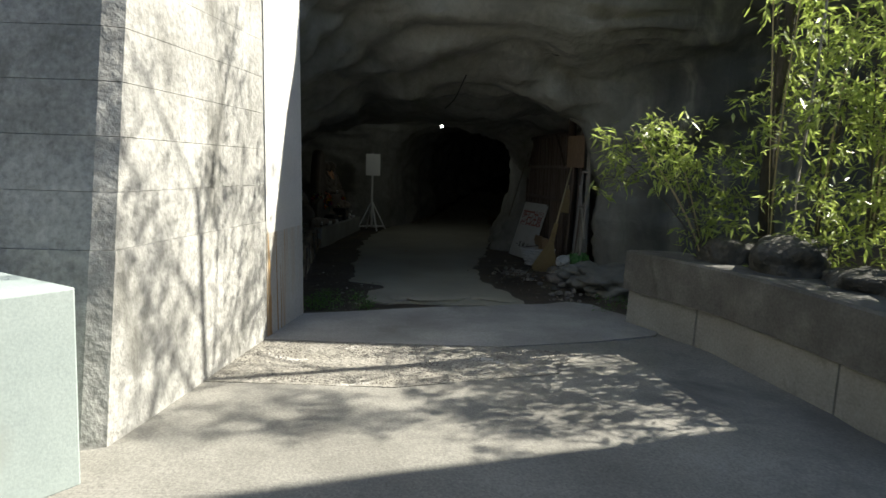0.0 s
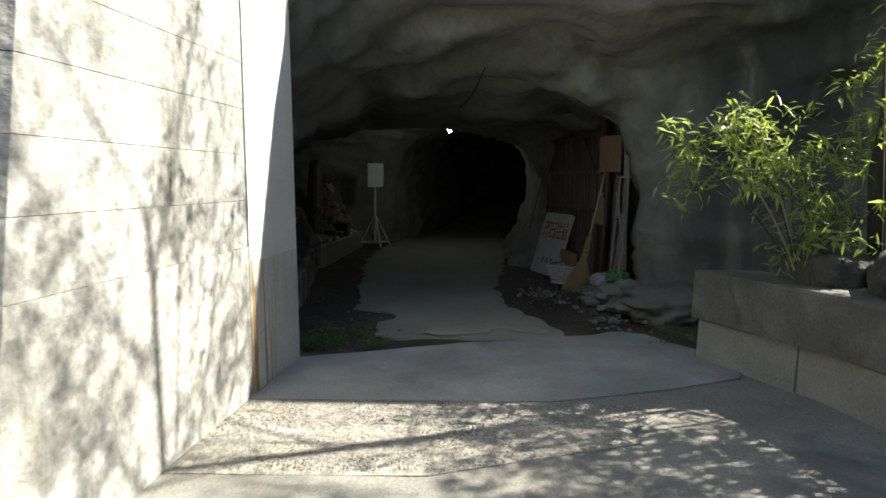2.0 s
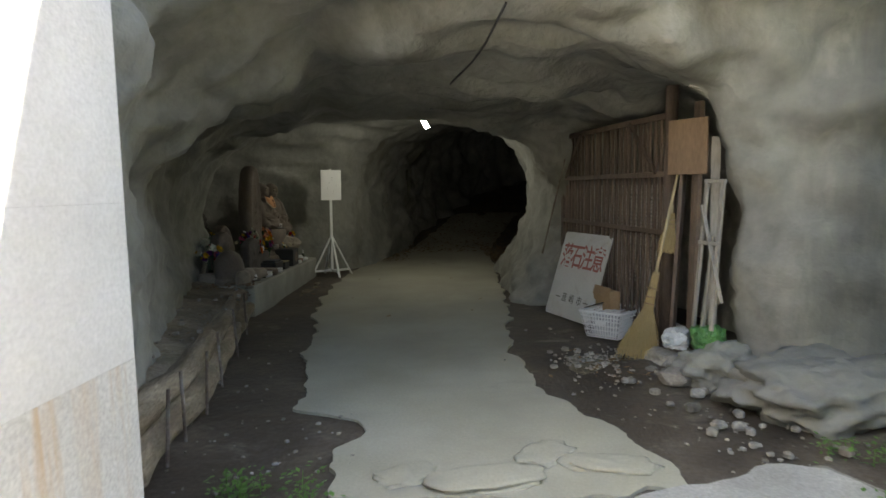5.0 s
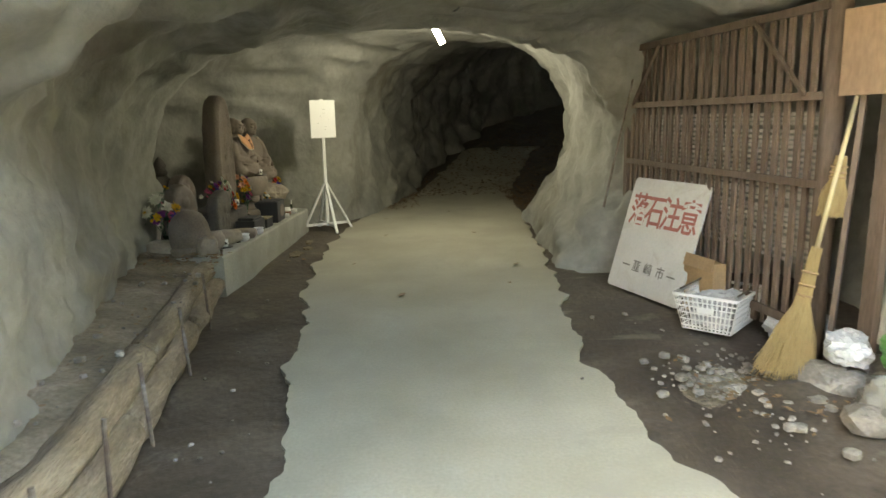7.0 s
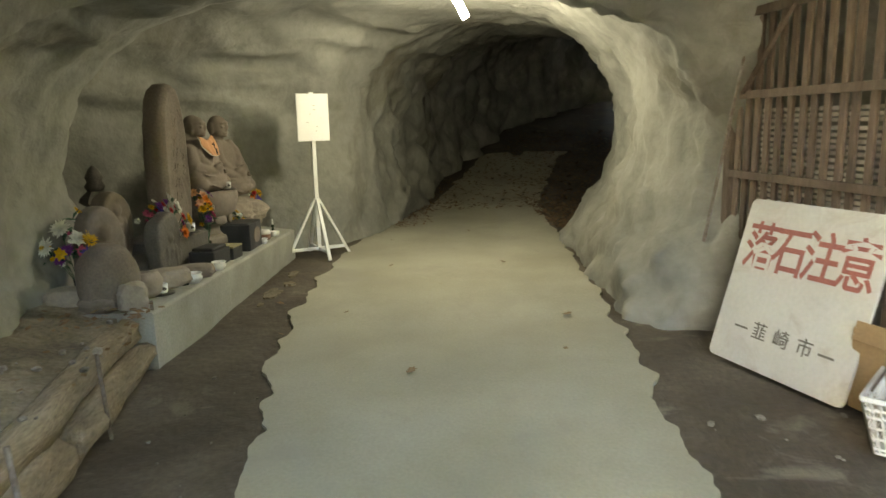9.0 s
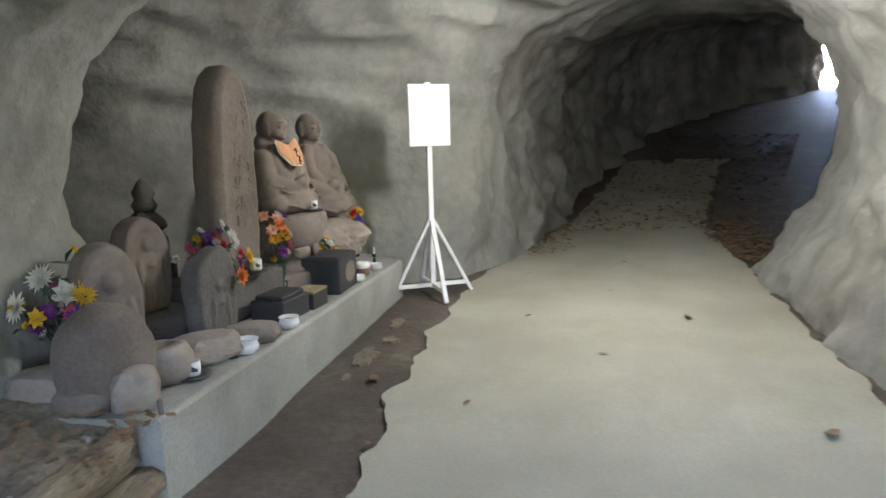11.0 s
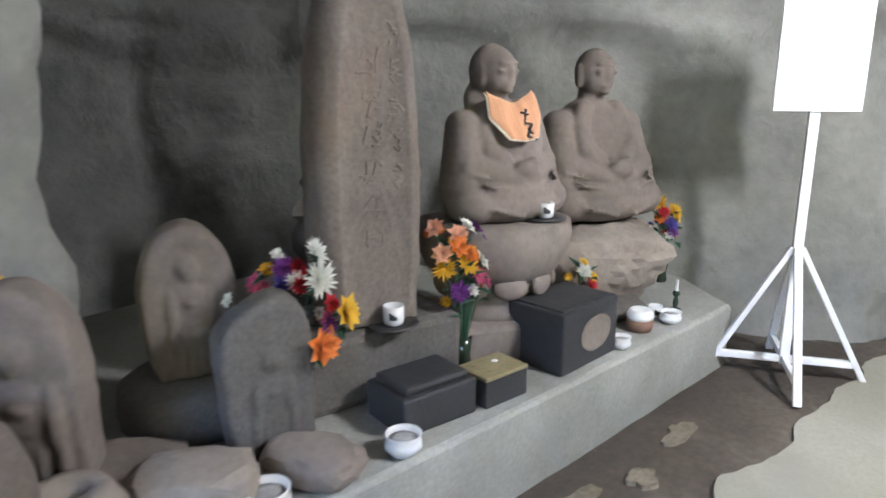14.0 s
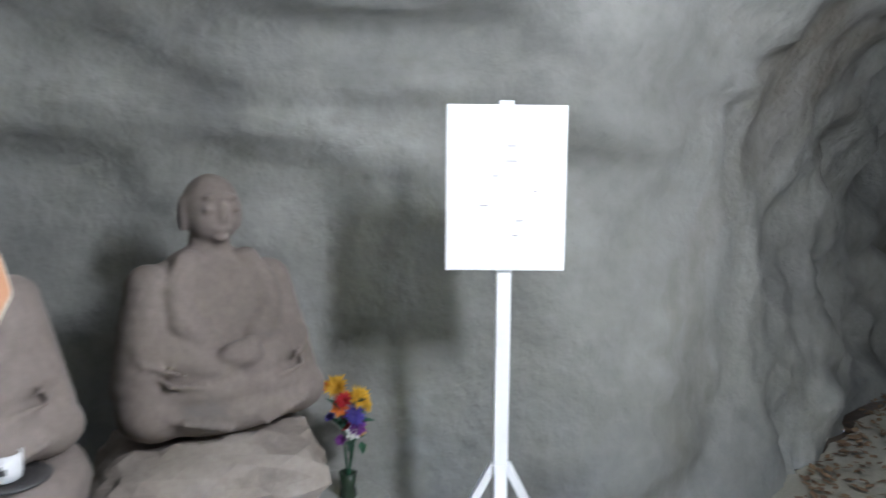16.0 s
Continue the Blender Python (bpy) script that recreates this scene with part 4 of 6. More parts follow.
def seated(m, label, hood, material, s=1.0):
    bm = bmesh.new()
    # one sloping robe from the knees to the shoulders, sleeves that meet in the lap, neck, head; the front looks along -y
    prof = [(0.22, 0.0), (0.235, 0.06), (0.225, 0.18), (0.212, 0.30), (0.195, 0.39), (0.165, 0.45), (0.10, 0.500), (0.05, 0.525)]
    body = lathe(prof, 40, 0.74)
    bmesh.ops.translate(body, vec=(0, 0.035, 0), verts=body.verts)
    join(bm, body)
    blob(bm, (0, -0.07, 0.075), (0.52, 0.34, 0.17))
    for sx in (-1, 1):
        blob(bm, (sx * 0.19, -0.06, 0.085), (0.22, 0.27, 0.18), R("Z", sx * 25))
        blob(bm, (sx * 0.130, 0.03, 0.405), (0.16, 0.18, 0.14), R("Y", sx * 35))
        for k in range(8):          # upper arm and sleeve, straight down from the shoulder
            f = k / 7
            blob(bm, (sx * (0.178 + 0.040 * f), 0.02 - 0.045 * f, 0.40 - 0.26 * f), (0.135 + 0.03 * f, 0.19 + 0.06 * f, 0.15))
        for k in range(7):          # forearm, drawn in to the lap
            f = k / 6
            blob(bm, (sx * (0.205 - 0.165 * f), -0.080 - 0.085 * f, 0.235 - 0.04 * f), (0.12, 0.09, 0.13 - 0.04 * f))
        # edge of the robe, hanging in a deep curve from the neck to the lap
        ridge(bm, ((sx * 0.085, -0.030, 0.475), (sx * 0.130, -0.062, 0.40), (sx * 0.125, -0.090, 0.32), (sx * 0.06, -0.125, 0.25)), 0.085)
        ridge(bm, ((sx * 0.235, -0.07, 0.21), (sx * 0.19, -0.18, 0.17), (sx * 0.09, -0.205, 0.155)), 0.020)
        ridge(bm, ((sx * 0.27, -0.08, 0.085), (sx * 0.17, -0.215, 0.075), (sx * 0.03, -0.235, 0.035)), 0.024)
        ridge(bm, ((sx * 0.255, -0.04, 0.30), (sx * 0.24, -0.12, 0.22), (sx * 0.14, -0.20, 0.19)), 0.018)
    blob(bm, (0, -0.19, 0.235), (0.13, 0.08, 0.08))
    blob(bm, (0.02, -0.205, 0.262), (0.06, 0.05, 0.05))
    blob(bm, (0, -0.055, 0.18), (0.42, 0.26, 0.22))
    blob(bm, (0, -0.10, 0.13), (0.46, 0.25, 0.15))
    blob(bm, (0, 0.03, 0.53), (0.12, 0.12, 0.14))
    blob(bm, (0, 0.015, 0.63), (0.165, 0.19, 0.205))
    blob(bm, (0, 0.0, 0.60), (0.145, 0.16, 0.15))
    blob(bm, (0, -0.078, 0.620), (0.034, 0.045, 0.07))
    blob(bm, (0, -0.066, 0.664), (0.11, 0.045, 0.022))
    blob(bm, (0, -0.066, 0.574), (0.062, 0.045, 0.022))
    blob(bm, (0, -0.058, 0.548), (0.05, 0.05, 0.03))
    for sx in (-1, 1):
        blob(bm, (sx * 0.042, -0.07, 0.628), (0.03, 0.03, 0.016))
        blob(bm, (sx * 0.082, 0.02, 0.615), (0.026, 0.05, 0.11))
    if hood:
        blob(bm, (0, 0.05, 0.63), (0.20, 0.19, 0.235))
        blob(bm, (0, 0.09, 0.51), (0.22, 0.14, 0.20))
    bm.transform(Matrix.Scale(s, 4))
    ob = solo("seated_statue", bm, material, m, label, "stone statue", smooth=True)
    mod = ob.modifiers.new("fuse", "REMESH")
    mod.mode, mod.voxel_size, mod.use_smooth_shade = "VOXEL", 0.0075, True
    sm = ob.modifiers.new("wear", "SMOOTH")
    sm.iterations, sm.factor = 9, 0.5
    return ob


JIZO = pose(-2.56, 14.72, 0.905, 0, 0, 78)
seated(JIZO, "hooded grey stone seated statue wearing an orange bib", True, STATUE, 0.93)
seated(pose(-2.60, 15.56, 0.778, 0, 0, 70), "bare grey stone seated statue with folded arms", False, STATUE, 1.13)

# bib: a curved cloth over the chest, with a pale edge and a brushed sign
bib = thing("bib", -2.56, 14.72, 0.905, 78, "orange cotton bib with pale edging and a brushed sign", "bib")


def cloth(outline_w, z0, z1, grow=0.0, lift=0.0, cols=16, rws=12):
    bm = bmesh.new()
    grid = []
    for i in range(rws + 1):
        f = i / rws
        z = z1 + (z0 - z1) * f
        w = outline_w(f) + grow
        row = []
        for k in range(cols + 1):
            u = k / cols * 2 - 1
            x = w * u
            droop = 0.010 * (1 - abs(u)) * f - 0.016 * (1 - f) * abs(u) ** 3
            y = -0.084 - 0.085 * f ** 0.6 + 1.9 * x * x - lift - 0.006 * math.sin(9 * u + 3 * f)
            row.append(bm.verts.new((x, y, z - droop - grow - 0.03 * (1 - abs(u)) * (1 - f))))
        grid.append(row)
    for a, b_ in zip(grid, grid[1:]):
        for k in range(cols):
            bm.faces.new((a[k], a[k + 1], b_[k + 1], b_[k]))
    ext = bmesh.ops.extrude_face_region(bm, geom=list(bm.faces))
    for v in [e for e in ext["geom"] if isinstance(e, bmesh.types.BMVert)]:
        v.co.y -= 0.005
    return bm


def bib_width(f):
    return 0.116 + 0.014 * min(1.0, f / 0.55) - 0.058 * max(0.0, (f - 0.55) / 0.45)


part("cloth", cloth(bib_width, 0.335, 0.495), BIB, bib, "faded orange cotton")
part("edging", cloth(bib_width, 0.335, 0.495, 0.006, -0.003), TRIM, bib, "cream edging")
bm = bmesh.new()
def on_bib(x, z):
    return (x, -0.095 - 0.085 * max(0.0, (0.485 - z) / 0.19) ** 0.6 + 1.9 * x * x, z)


for (ax, az, bx, bz) in ((0.00, 0.43, 0.035, 0.42), (0.03, 0.44, 0.00, 0.38), (0.0, 0.39, 0.045, 0.385), (0.045, 0.385, 0.005, 0.335), (0.0, 0.345, 0.055, 0.325), (0.02, 0.37, 0.045, 0.34)):
    bar(on_bib(ax, az), on_bib(bx, bz), 0.010, 0.008, bm, 0.001)
part("brushed_sign", bm, INK, bib, "black brushed sign")

# pedestals
ped = thing("lotus_pedestal", -2.54, 14.68, PZ, 58, "carved grey stone pedestal with a thick overhanging top", "pedestal")
part("top_slab", rough_up(lathe([(0.22, 0.30), (0.28, 0.36), (0.325, 0.44), (0.335, 0.50), (0.32, 0.545), (0.28, 0.555)], 40, 0.82), 0.009, 6, 8), STATUE, ped, smooth=True)
part("waist", rough_up(lathe([(0.25, 0.16), (0.21, 0.20), (0.20, 0.26), (0.23, 0.31)], 32, 0.85), 0.006, 6, 4), STATUE, ped, smooth=True)
part("foot_slab", rough_up(box(0.56, 0.46, 0.17, bevel=0.03), 0.006, 6, 6), STATUE, ped)
bm = bmesh.new()
for k in range(9):
    a = radians(-170 + 40 * k)
    blob(bm, (0.235 * math.cos(a), 0.19 * math.sin(a), 0.30), (0.15, 0.05, 0.10), R("Z", math.degrees(a) + 90))
part("petals", bm, STATUE, ped, "carved lotus petals", smooth=True)
bm = stone(0.66, 0.52, 0.42, 31, 4, 0.10)
for v in bm.verts:
    k = 0.72 + 0.33 * min(1, v.co.z / 0.25)
    v.co.x *= k
    v.co.y *= k
solo("rough_pedestal", rough_up(bm, 0.018, 12, 9, 0.5), STATUE_PALE, pose(-2.56, 15.50, PZ, 0, 0, 55) @ Matrix.Diagonal((1.1, 1.15, 1.08, 1)), "pale broken rock pedestal under a statue", "pedestal", smooth=False)
solo("dark_footstone", stone(0.5, 0.34, 0.10, 37, 3, 0.1), STATUE_DARK, pose(-2.40, 15.30, PZ - 0.01, 0, 0, 60), "dark flat foot stone", "stone", "loose shrine stones")


# ---- offerings ----
def cup(x, y, z, r=0.036, h=0.068, tray=True):
    if tray:
        solo("saucer", lathe([(0.05, 0), (0.085, 0.006), (0.088, 0.012), (0.05, 0.009)], 28), SAUCER, pose(x - 0.01, y + 0.01, z), "dark round saucer under a cup", "saucer", "saucers", smooth=True)
    t = thing("teacup", x, y, z + (0.012 if tray else 0), 20, "small white porcelain cup with a dark printed mark", "cup", "offering cups")
    part("cup_body", lathe([(r * 0.7, 0), (r * 0.92, 0.006), (r, 0.02), (r, h), (r * 0.92, h), (r * 0.9, 0.02), (0.004, 0.016)], 28), PORCELAIN, t, smooth=True)
    bm = bmesh.new()
    for k in range(3):
        a = radians(-80 + 14 * k)
        own = box(0.010, 0.002, 0.026 - 0.006 * k)
        own.transform(Matrix.Translation((r * math.cos(a), r * math.sin(a), h * 0.35)) @ R("Z", math.degrees(a) + 90))
        join(bm, own)
    part("printed_mark", bm, SAUCER, t, "grey printed mark")
    return t


def censer(x, y, z, r=0.055, h=0.065):
    t = thing("incense_pot", x, y, z, 0, "round white porcelain incense pot filled with ash", "incense pot", "incense pots")
    part("pot_body", lathe([(r * 0.65, 0), (r * 0.72, 0.008), (r * 1.0, h * 0.35), (r * 0.98, h * 0.62), (r * 0.86, h * 0.78), (r * 1.0, h), (r * 0.9, h), (r * 0.8, h * 0.7), (0.004, h * 0.68)], 30), PORCELAIN, t, smooth=True)
    part("ash", lathe([(r * 0.5, h * 0.70), (r * 0.8, h * 0.74), (r * 0.4, h * 0.78), (0.003, h * 0.80)], 20), ASH, t, "grey ash", smooth=True)
    return t


cup(-2.36, 13.00, PZ)
cup(-2.47, 14.03, 0.632)
cup(-2.34, 14.75, 0.912, 0.034, 0.062)
censer(-2.26, 13.36, PZ, 0.062, 0.072)
censer(-2.20, 13.80, PZ, 0.058, 0.066)
censer(-2.10, 14.99, PZ, 0.042, 0.052)
censer(-2.075, 15.42, PZ, 0.05, 0.055)
cup(-2.16, 15.44, PZ, 0.034, 0.06, False)
pot = thing("clay_pot", -2.14, 15.24, PZ, 0, "squat red-brown pottery jar with a pale glazed shoulder", "pot")
part("pot_body", lathe([(0.05, 0), (0.06, 0.02), (0.06, 0.05), (0.055, 0.055)], 26), CLAY, pot, smooth=True)
part("shoulder", lathe([(0.055, 0.055), (0.062, 0.07), (0.05, 0.095), (0.042, 0.10), (0.036, 0.09)], 26), PORCELAIN, pot, "pale glazed shoulder", smooth=True)


def candle(x, y, z, h=0.09):
    t = thing("candlestick", x, y, z, 0, "small dark candlestick holding a white candle stub", "candlestick", "candlesticks")
    part("stick", lathe([(0.026, 0), (0.028, 0.008), (0.010, 0.018), (0.014, 0.04), (0.009, h * 0.7), (0.02, h * 0.85), (0.012, h)], 16), BOTTLE, t, smooth=True)
    part("candle_stub", rod((0, 0, h), (0, 0, h + 0.055), 0.008, seg=10), PORCELAIN, t, "white wax candle")
    return t


candle(-2.13, 15.60, PZ, 0.10)
candle(-2.30, 13.28, PZ, 0.05)
candle(-2.44, 12.80, PZ, 0.11)

# black offertory boxes
bb = thing("offertory_box", -2.25, 14.77, PZ, 87, "large charred-black box with a worn pale front window", "box")
part("body", box(0.38, 0.27, 0.245, bevel=0.008), BLACKBOX, bb)
part("window", rough_up(lathe([(0.10, 0), (0.105, 0.004), (0.09, 0.006)], 24, 0.7), 0.004, 14, 2), STATUE, bb, "worn pale patch").matrix_basis = pose(0.03, -0.134, 0.125, 90, 0, 0)
part("lid_plate", box(0.33, 0.22, 0.008, (0, 0, 0.244)), BLACKBOX, bb, "flat lid plate")
bb = thing("metal_box", -2.33, 14.02, PZ, 80, "low black metal box with a sloping lid", "box")
part("body", box(0.30, 0.22, 0.13, bevel=0.01), BLACKBOX, bb)
part("lid", box(0.26, 0.18, 0.03, (0, 0, 0.128), 0.012), BLACKBOX, bb, "sloping lid")
bb = thing("tin_box", -2.24, 14.29, PZ, 82, "small tarnished tin with a gold-brown lid and coins on it", "box")
part("body", box(0.20, 0.15, 0.10, bevel=0.004), BLACKBOX, bb)
part("lid", box(0.205, 0.155, 0.014, (0, 0, 0.10), 0.004), BRASS, bb, "tarnished gold lid")
for k, (x, y) in enumerate(((-0.04, -0.03), (0.03, 0.02), (0.05, -0.04), (-0.06, 0.04))):
    part("coin", lathe([(0.011, 0), (0.0112, 0.0012), (0.0105, 0.0018)], 14), PLASTIC if k == 1 else BRASS, bb, "coin").matrix_basis = pose(x, y, 0.1145)


# ---- flowers ----
def flower_head(bm, at, axis_dir, r, petals, layers, rnd):
    q = Vector(axis_dir).to_track_quat("Z", "Y").to_matrix().to_4x4()
    for L in range(layers):
        tilt = radians(15 + 55 * L / max(1, layers))
        for k in range(petals):
            a = 2 * math.pi * (k + 0.5 * L) / petals + rnd.uniform(-0.12, 0.12)
            l = r * (1 - 0.16 * L) * rnd.uniform(0.85, 1.1)
            w = l * 2.2 / petals * 1.9
            pts = [(0.05 * l, 0, 0), (0.55 * l, w * 0.5, 0.12 * l), (l, 0, 0.02 * l), (0.55 * l, -w * 0.5, 0.12 * l)]
            m = Matrix.Translation(at) @ q @ R("Z", math.degrees(a)) @ R("Y", -math.degrees(tilt))
            vs = [bm.verts.new(m @ Vector(p)) for p in pts]
            bm.faces.new((vs[0], vs[1], vs[2]))
            bm.faces.new((vs[0], vs[2], vs[3]))
    return bm


def bouquet(x, y, z, rz, label, heads, leaves, height, spread, seed, vase_h=0.14):
    rnd = random.Random(seed)
    t = thing("bouquet", x, y, z, rz, label, "flowers", "artificial bouquets")
    part("vase", lathe([(0.03, 0), (0.036, 0.01), (0.028, vase_h * 0.5), (0.036, vase_h), (0.028, vase_h), (0.022, vase_h * 0.5), (0.003, 0.02)], 16), BOTTLE, t, "dark vase", smooth=True)
    stems = bmesh.new()
    for (colour, dx, dy, dz, r, kind) in heads:
        at = Vector((dx * spread, dy * spread, height * dz))
        rod((0, 0, vase_h * 0.6), at, 0.0025, seg=5, bm=stems)
        d = Vector((at.x * 1.5, at.y * 1.5 - 0.10, 0.10))
        bm = flower_head(bmesh.new(), at, d, r * (1.45 if kind == "mum" else 1.35), 18 if kind == "mum" else 7, 5 if kind == "mum" else 3, rnd)
        part("flower_head", bm, PETAL[colour], t, colour + " artificial flower")
    palette = [h[0] for h in heads]
    for k in range(18):          # small filler blossoms between the large ones
        src = heads[k % len(heads)]
        at = Vector((src[1] * spread + rnd.gauss(0, 0.026), src[2] * spread + 0.028 + rnd.gauss(0, 0.015), height * src[3] - rnd.uniform(-0.01, 0.05)))
        bm = flower_head(bmesh.new(), at, Vector((at.x, at.y - 0.1, 0.08)), rnd.uniform(0.020, 0.034), 10, 3, rnd)
        c = palette[(k * 5 + 3) % len(palette)]
        part("flower_head", bm, PETAL[c], t, c + " artificial flower")
    tagged(part("stem_bunch", stems, BOUQUET_LEAF, t, "thin green stems"), kind="stuff")
    bm = bmesh.new()
    for k in range(leaves):
        a = rnd.uniform(0, 2 * math.pi)
        src = heads[k % len(heads)]
        base = Vector((src[1] * spread * 0.8 + rnd.gauss(0, 0.02), src[2] * spread * 0.8 + rnd.gauss(0, 0.02), height * src[3] - rnd.uniform(0.02, 0.10)))
        l = rnd.uniform(0.05, 0.10)
        m = Matrix.Translation(base) @ R("Z", math.degrees(a)) @ R("Y", rnd.uniform(-50, 20))
        vs = [bm.verts.new(m @ Vector(p)) for p in ((0, 0, 0), (0.5 * l, 0.18 * l, 0.01), (l, 0, 0), (0.5 * l, -0.18 * l, 0.01))]
        bm.faces.new(vs)
    part("leaves", bm, BOUQUET_LEAF, t, "dark green leaves")
    return t


bouquet(-2.85, 12.88, PZ + 0.02, 45, "bouquet of white, yellow, purple and pink artificial flowers", [
    ("white", -0.9, -0.2, 0.75, 0.055, "mum"), ("white", -0.4, -0.1, 0.95, 0.05, "mum"), ("white", 0.0, -0.35, 0.82, 0.05, "lily"), ("yellow", -0.6, -0.5, 0.66, 0.035, "lily"),
    ("yellow", 0.25, -0.5, 0.80, 0.045, "mum"), ("yellow", 0.35, 0.3, 1.10, 0.045, "mum"), ("red", 0.6, 0.2, 1.08, 0.035, "mum"), ("red", 0.55, 0.0, 1.0, 0.03, "mum"),
    ("pink", 0.0, -0.6, 0.66, 0.035, "mum"), ("violet", 0.1, -0.75, 0.62, 0.045, "mum"), ("purple", -0.4, -0.5, 0.70, 0.035, "mum"), ("purple", -0.6, -0.4, 0.58, 0.035, "mum"), ("white", 0.4, -0.3, 0.75, 0.04, "lily"), ("white", 0.5, -0.1, 0.92, 0.04, "mum")], 70, 0.50, 0.20, 1)
bouquet(-2.60, 13.69, PZ, 90, "bouquet of white chrysanthemums with red, purple and yellow flowers", [
    ("white", 0.06, -0.07, 0.575, 0.043, "mum"), ("white", 0.02, -0.135, 0.515, 0.050, "mum"), ("white", -0.005, -0.06, 0.495, 0.034, "mum"), ("purple", -0.02, -0.02, 0.535, 0.034, "mum"), ("red", 0.02, -0.04, 0.53, 0.030, "mum"),
    ("pink", -0.075, 0.05, 0.485, 0.030, "lily"), ("pink", -0.06, 0.03, 0.47, 0.024, "mum"), ("white", -0.01, 0.02, 0.57, 0.022, "lily"), ("red", 0.035, -0.17, 0.445, 0.030, "lily"), ("purple", 0.02, -0.175, 0.38, 0.028, "mum"), ("yellow", 0.07, -0.20, 0.415, 0.046, "lily"),
    ("orange", -0.01, -0.185, 0.325, 0.050, "lily"), ("pink", 0.02, -0.17, 0.40, 0.022, "mum"), ("violet", -0.03, -0.03, 0.51, 0.026, "mum")], 30, 1.0, 1.0, 2)
bouquet(-2.45, 14.375, PZ, 90, "bouquet of peach, orange, purple and pink artificial flowers", [
    ("peach", -0.06, 0.04, 0.57, 0.036, "lily"), ("peach", -0.02, 0.0, 0.545, 0.036, "lily"), ("white", 0.02, 0.01, 0.565, 0.036, "lily"), ("orange", -0.04, -0.02, 0.51, 0.036, "lily"), ("purple", 0.055, 0.0, 0.53, 0.045, "mum"), ("purple", 0.075, -0.01, 0.49, 0.034, "mum"),
    ("peach", -0.08, 0.0, 0.49, 0.034, "lily"), ("orange", -0.01, -0.03, 0.475, 0.032, "mum"), ("yellow", -0.08, -0.01, 0.44, 0.036, "mum"), ("yellow", -0.02, -0.03, 0.44, 0.036, "mum"), ("white", 0.035, -0.03, 0.44, 0.034, "lily"),
    ("pink", 0.015, -0.03, 0.39, 0.036, "mum"), ("pink", 0.045, -0.03, 0.365, 0.034, "mum"), ("purple", -0.05, -0.03, 0.345, 0.034, "mum"), ("white", 0.0, -0.03, 0.335, 0.026, "lily")], 44, 1.0, 1.45, 3)
bouquet(-2.40, 16.02, PZ, 45, "small bouquet of yellow, red and violet artificial flowers", [
    ("yellow", -0.4, 0.0, 1.0, 0.04, "mum"), ("yellow", 0.4, -0.2, 0.90, 0.04, "mum"), ("red", -0.2, -0.3, 0.90, 0.028, "mum"), ("orange", -0.3, -0.2, 0.82, 0.03, "lily"), ("violet", 0.2, -0.4, 0.76, 0.035, "mum"), ("purple", 0.3, -0.4, 0.66, 0.03, "mum"), ("white", 0.1, -0.5, 0.62, 0.025, "lily")], 26, 0.44, 0.10, 4, 0.10)
bouquet(-2.36, 15.08, PZ, 55, "low spray of white and red artificial flowers", [
    ("white", 0.0, -0.3, 0.9, 0.028, "mum"), ("red", 0.4, -0.3, 0.7, 0.025, "lily"), ("white", 0.3, -0.5, 0.55, 0.025, "lily"), ("yellow", 0.2, 0.2, 1.0, 0.02, "mum")], 26, 0.30, 0.10, 5, 0.06)


# ---- white notice board on its trestle ----
sg = thing("notice_board", -1.695, 15.90, 0.05, 31, "white painted notice board on a four-legged wooden stand", "notice board")
part("post", bar((0, 0, 0.06), (0, 0, 1.78), 0.045, 0.03), WHITE, sg)
board = part("board", box(0.365, 0.014, 0.50, (0, -0.026, 1.265), 0.003), WHITE, sg, "blank white board with faint grey lines")
rnd = random.Random(3)
for k in range(7):
    bm = box(rnd.uniform(0.012, 0.035), 0.0015, 0.004, (rnd.uniform(-0.08, 0.12), -0.034, 1.37 + 0.045 * k))
    part("writing_line", bm, ASH, board, "faint worn line of writing")
for x, z in ((-0.145, 1.30), (0.15, 1.295), (-0.15, 1.73), (0.145, 1.735)):
    part("screw", lathe([(0.0035, 0), (0.004, 0.0015), (0.002, 0.002)], 8), PLASTIC, board, "screw head").matrix_basis = pose(x, -0.033, z, 90, 0, 0)
for k in range(4):
    a = radians(-64 + 90 * k - 31)
    e = Vector((0.355 * math.cos(a), 0.355 * math.sin(a), 0.0))
    part("leg", bar(e, (0.02 * math.cos(a), 0.02 * math.sin(a), 0.64), 0.036, 0.026), WHITE, sg)
    part("brace", bar((0.30 * math.cos(a), 0.30 * math.sin(a), 0.085), (0, 0, 0.085), 0.026, 0.034), WHITE, sg)

# ---- tube lamp ----
lm = thing("tube_lamp", LAMP.x, LAMP.y, LAMP.z, 0, "bare lit tube lamp fixed under the cave roof", "lamp")
part("housing", box(0.12, 0.12, 0.06, (-0.08, 0, 0.09), 0.012), WHITE, lm)
part("bracket", box(0.05, 0.05, 0.22, (-0.08, 0, 0.13), 0.004), RUST, lm, "rusty bracket")
part("tube", rod((-0.05, 0, 0.09), (0.05, 0, -0.11), 0.036, seg=16), GLOW, lm, "glowing white tube", smooth=True)

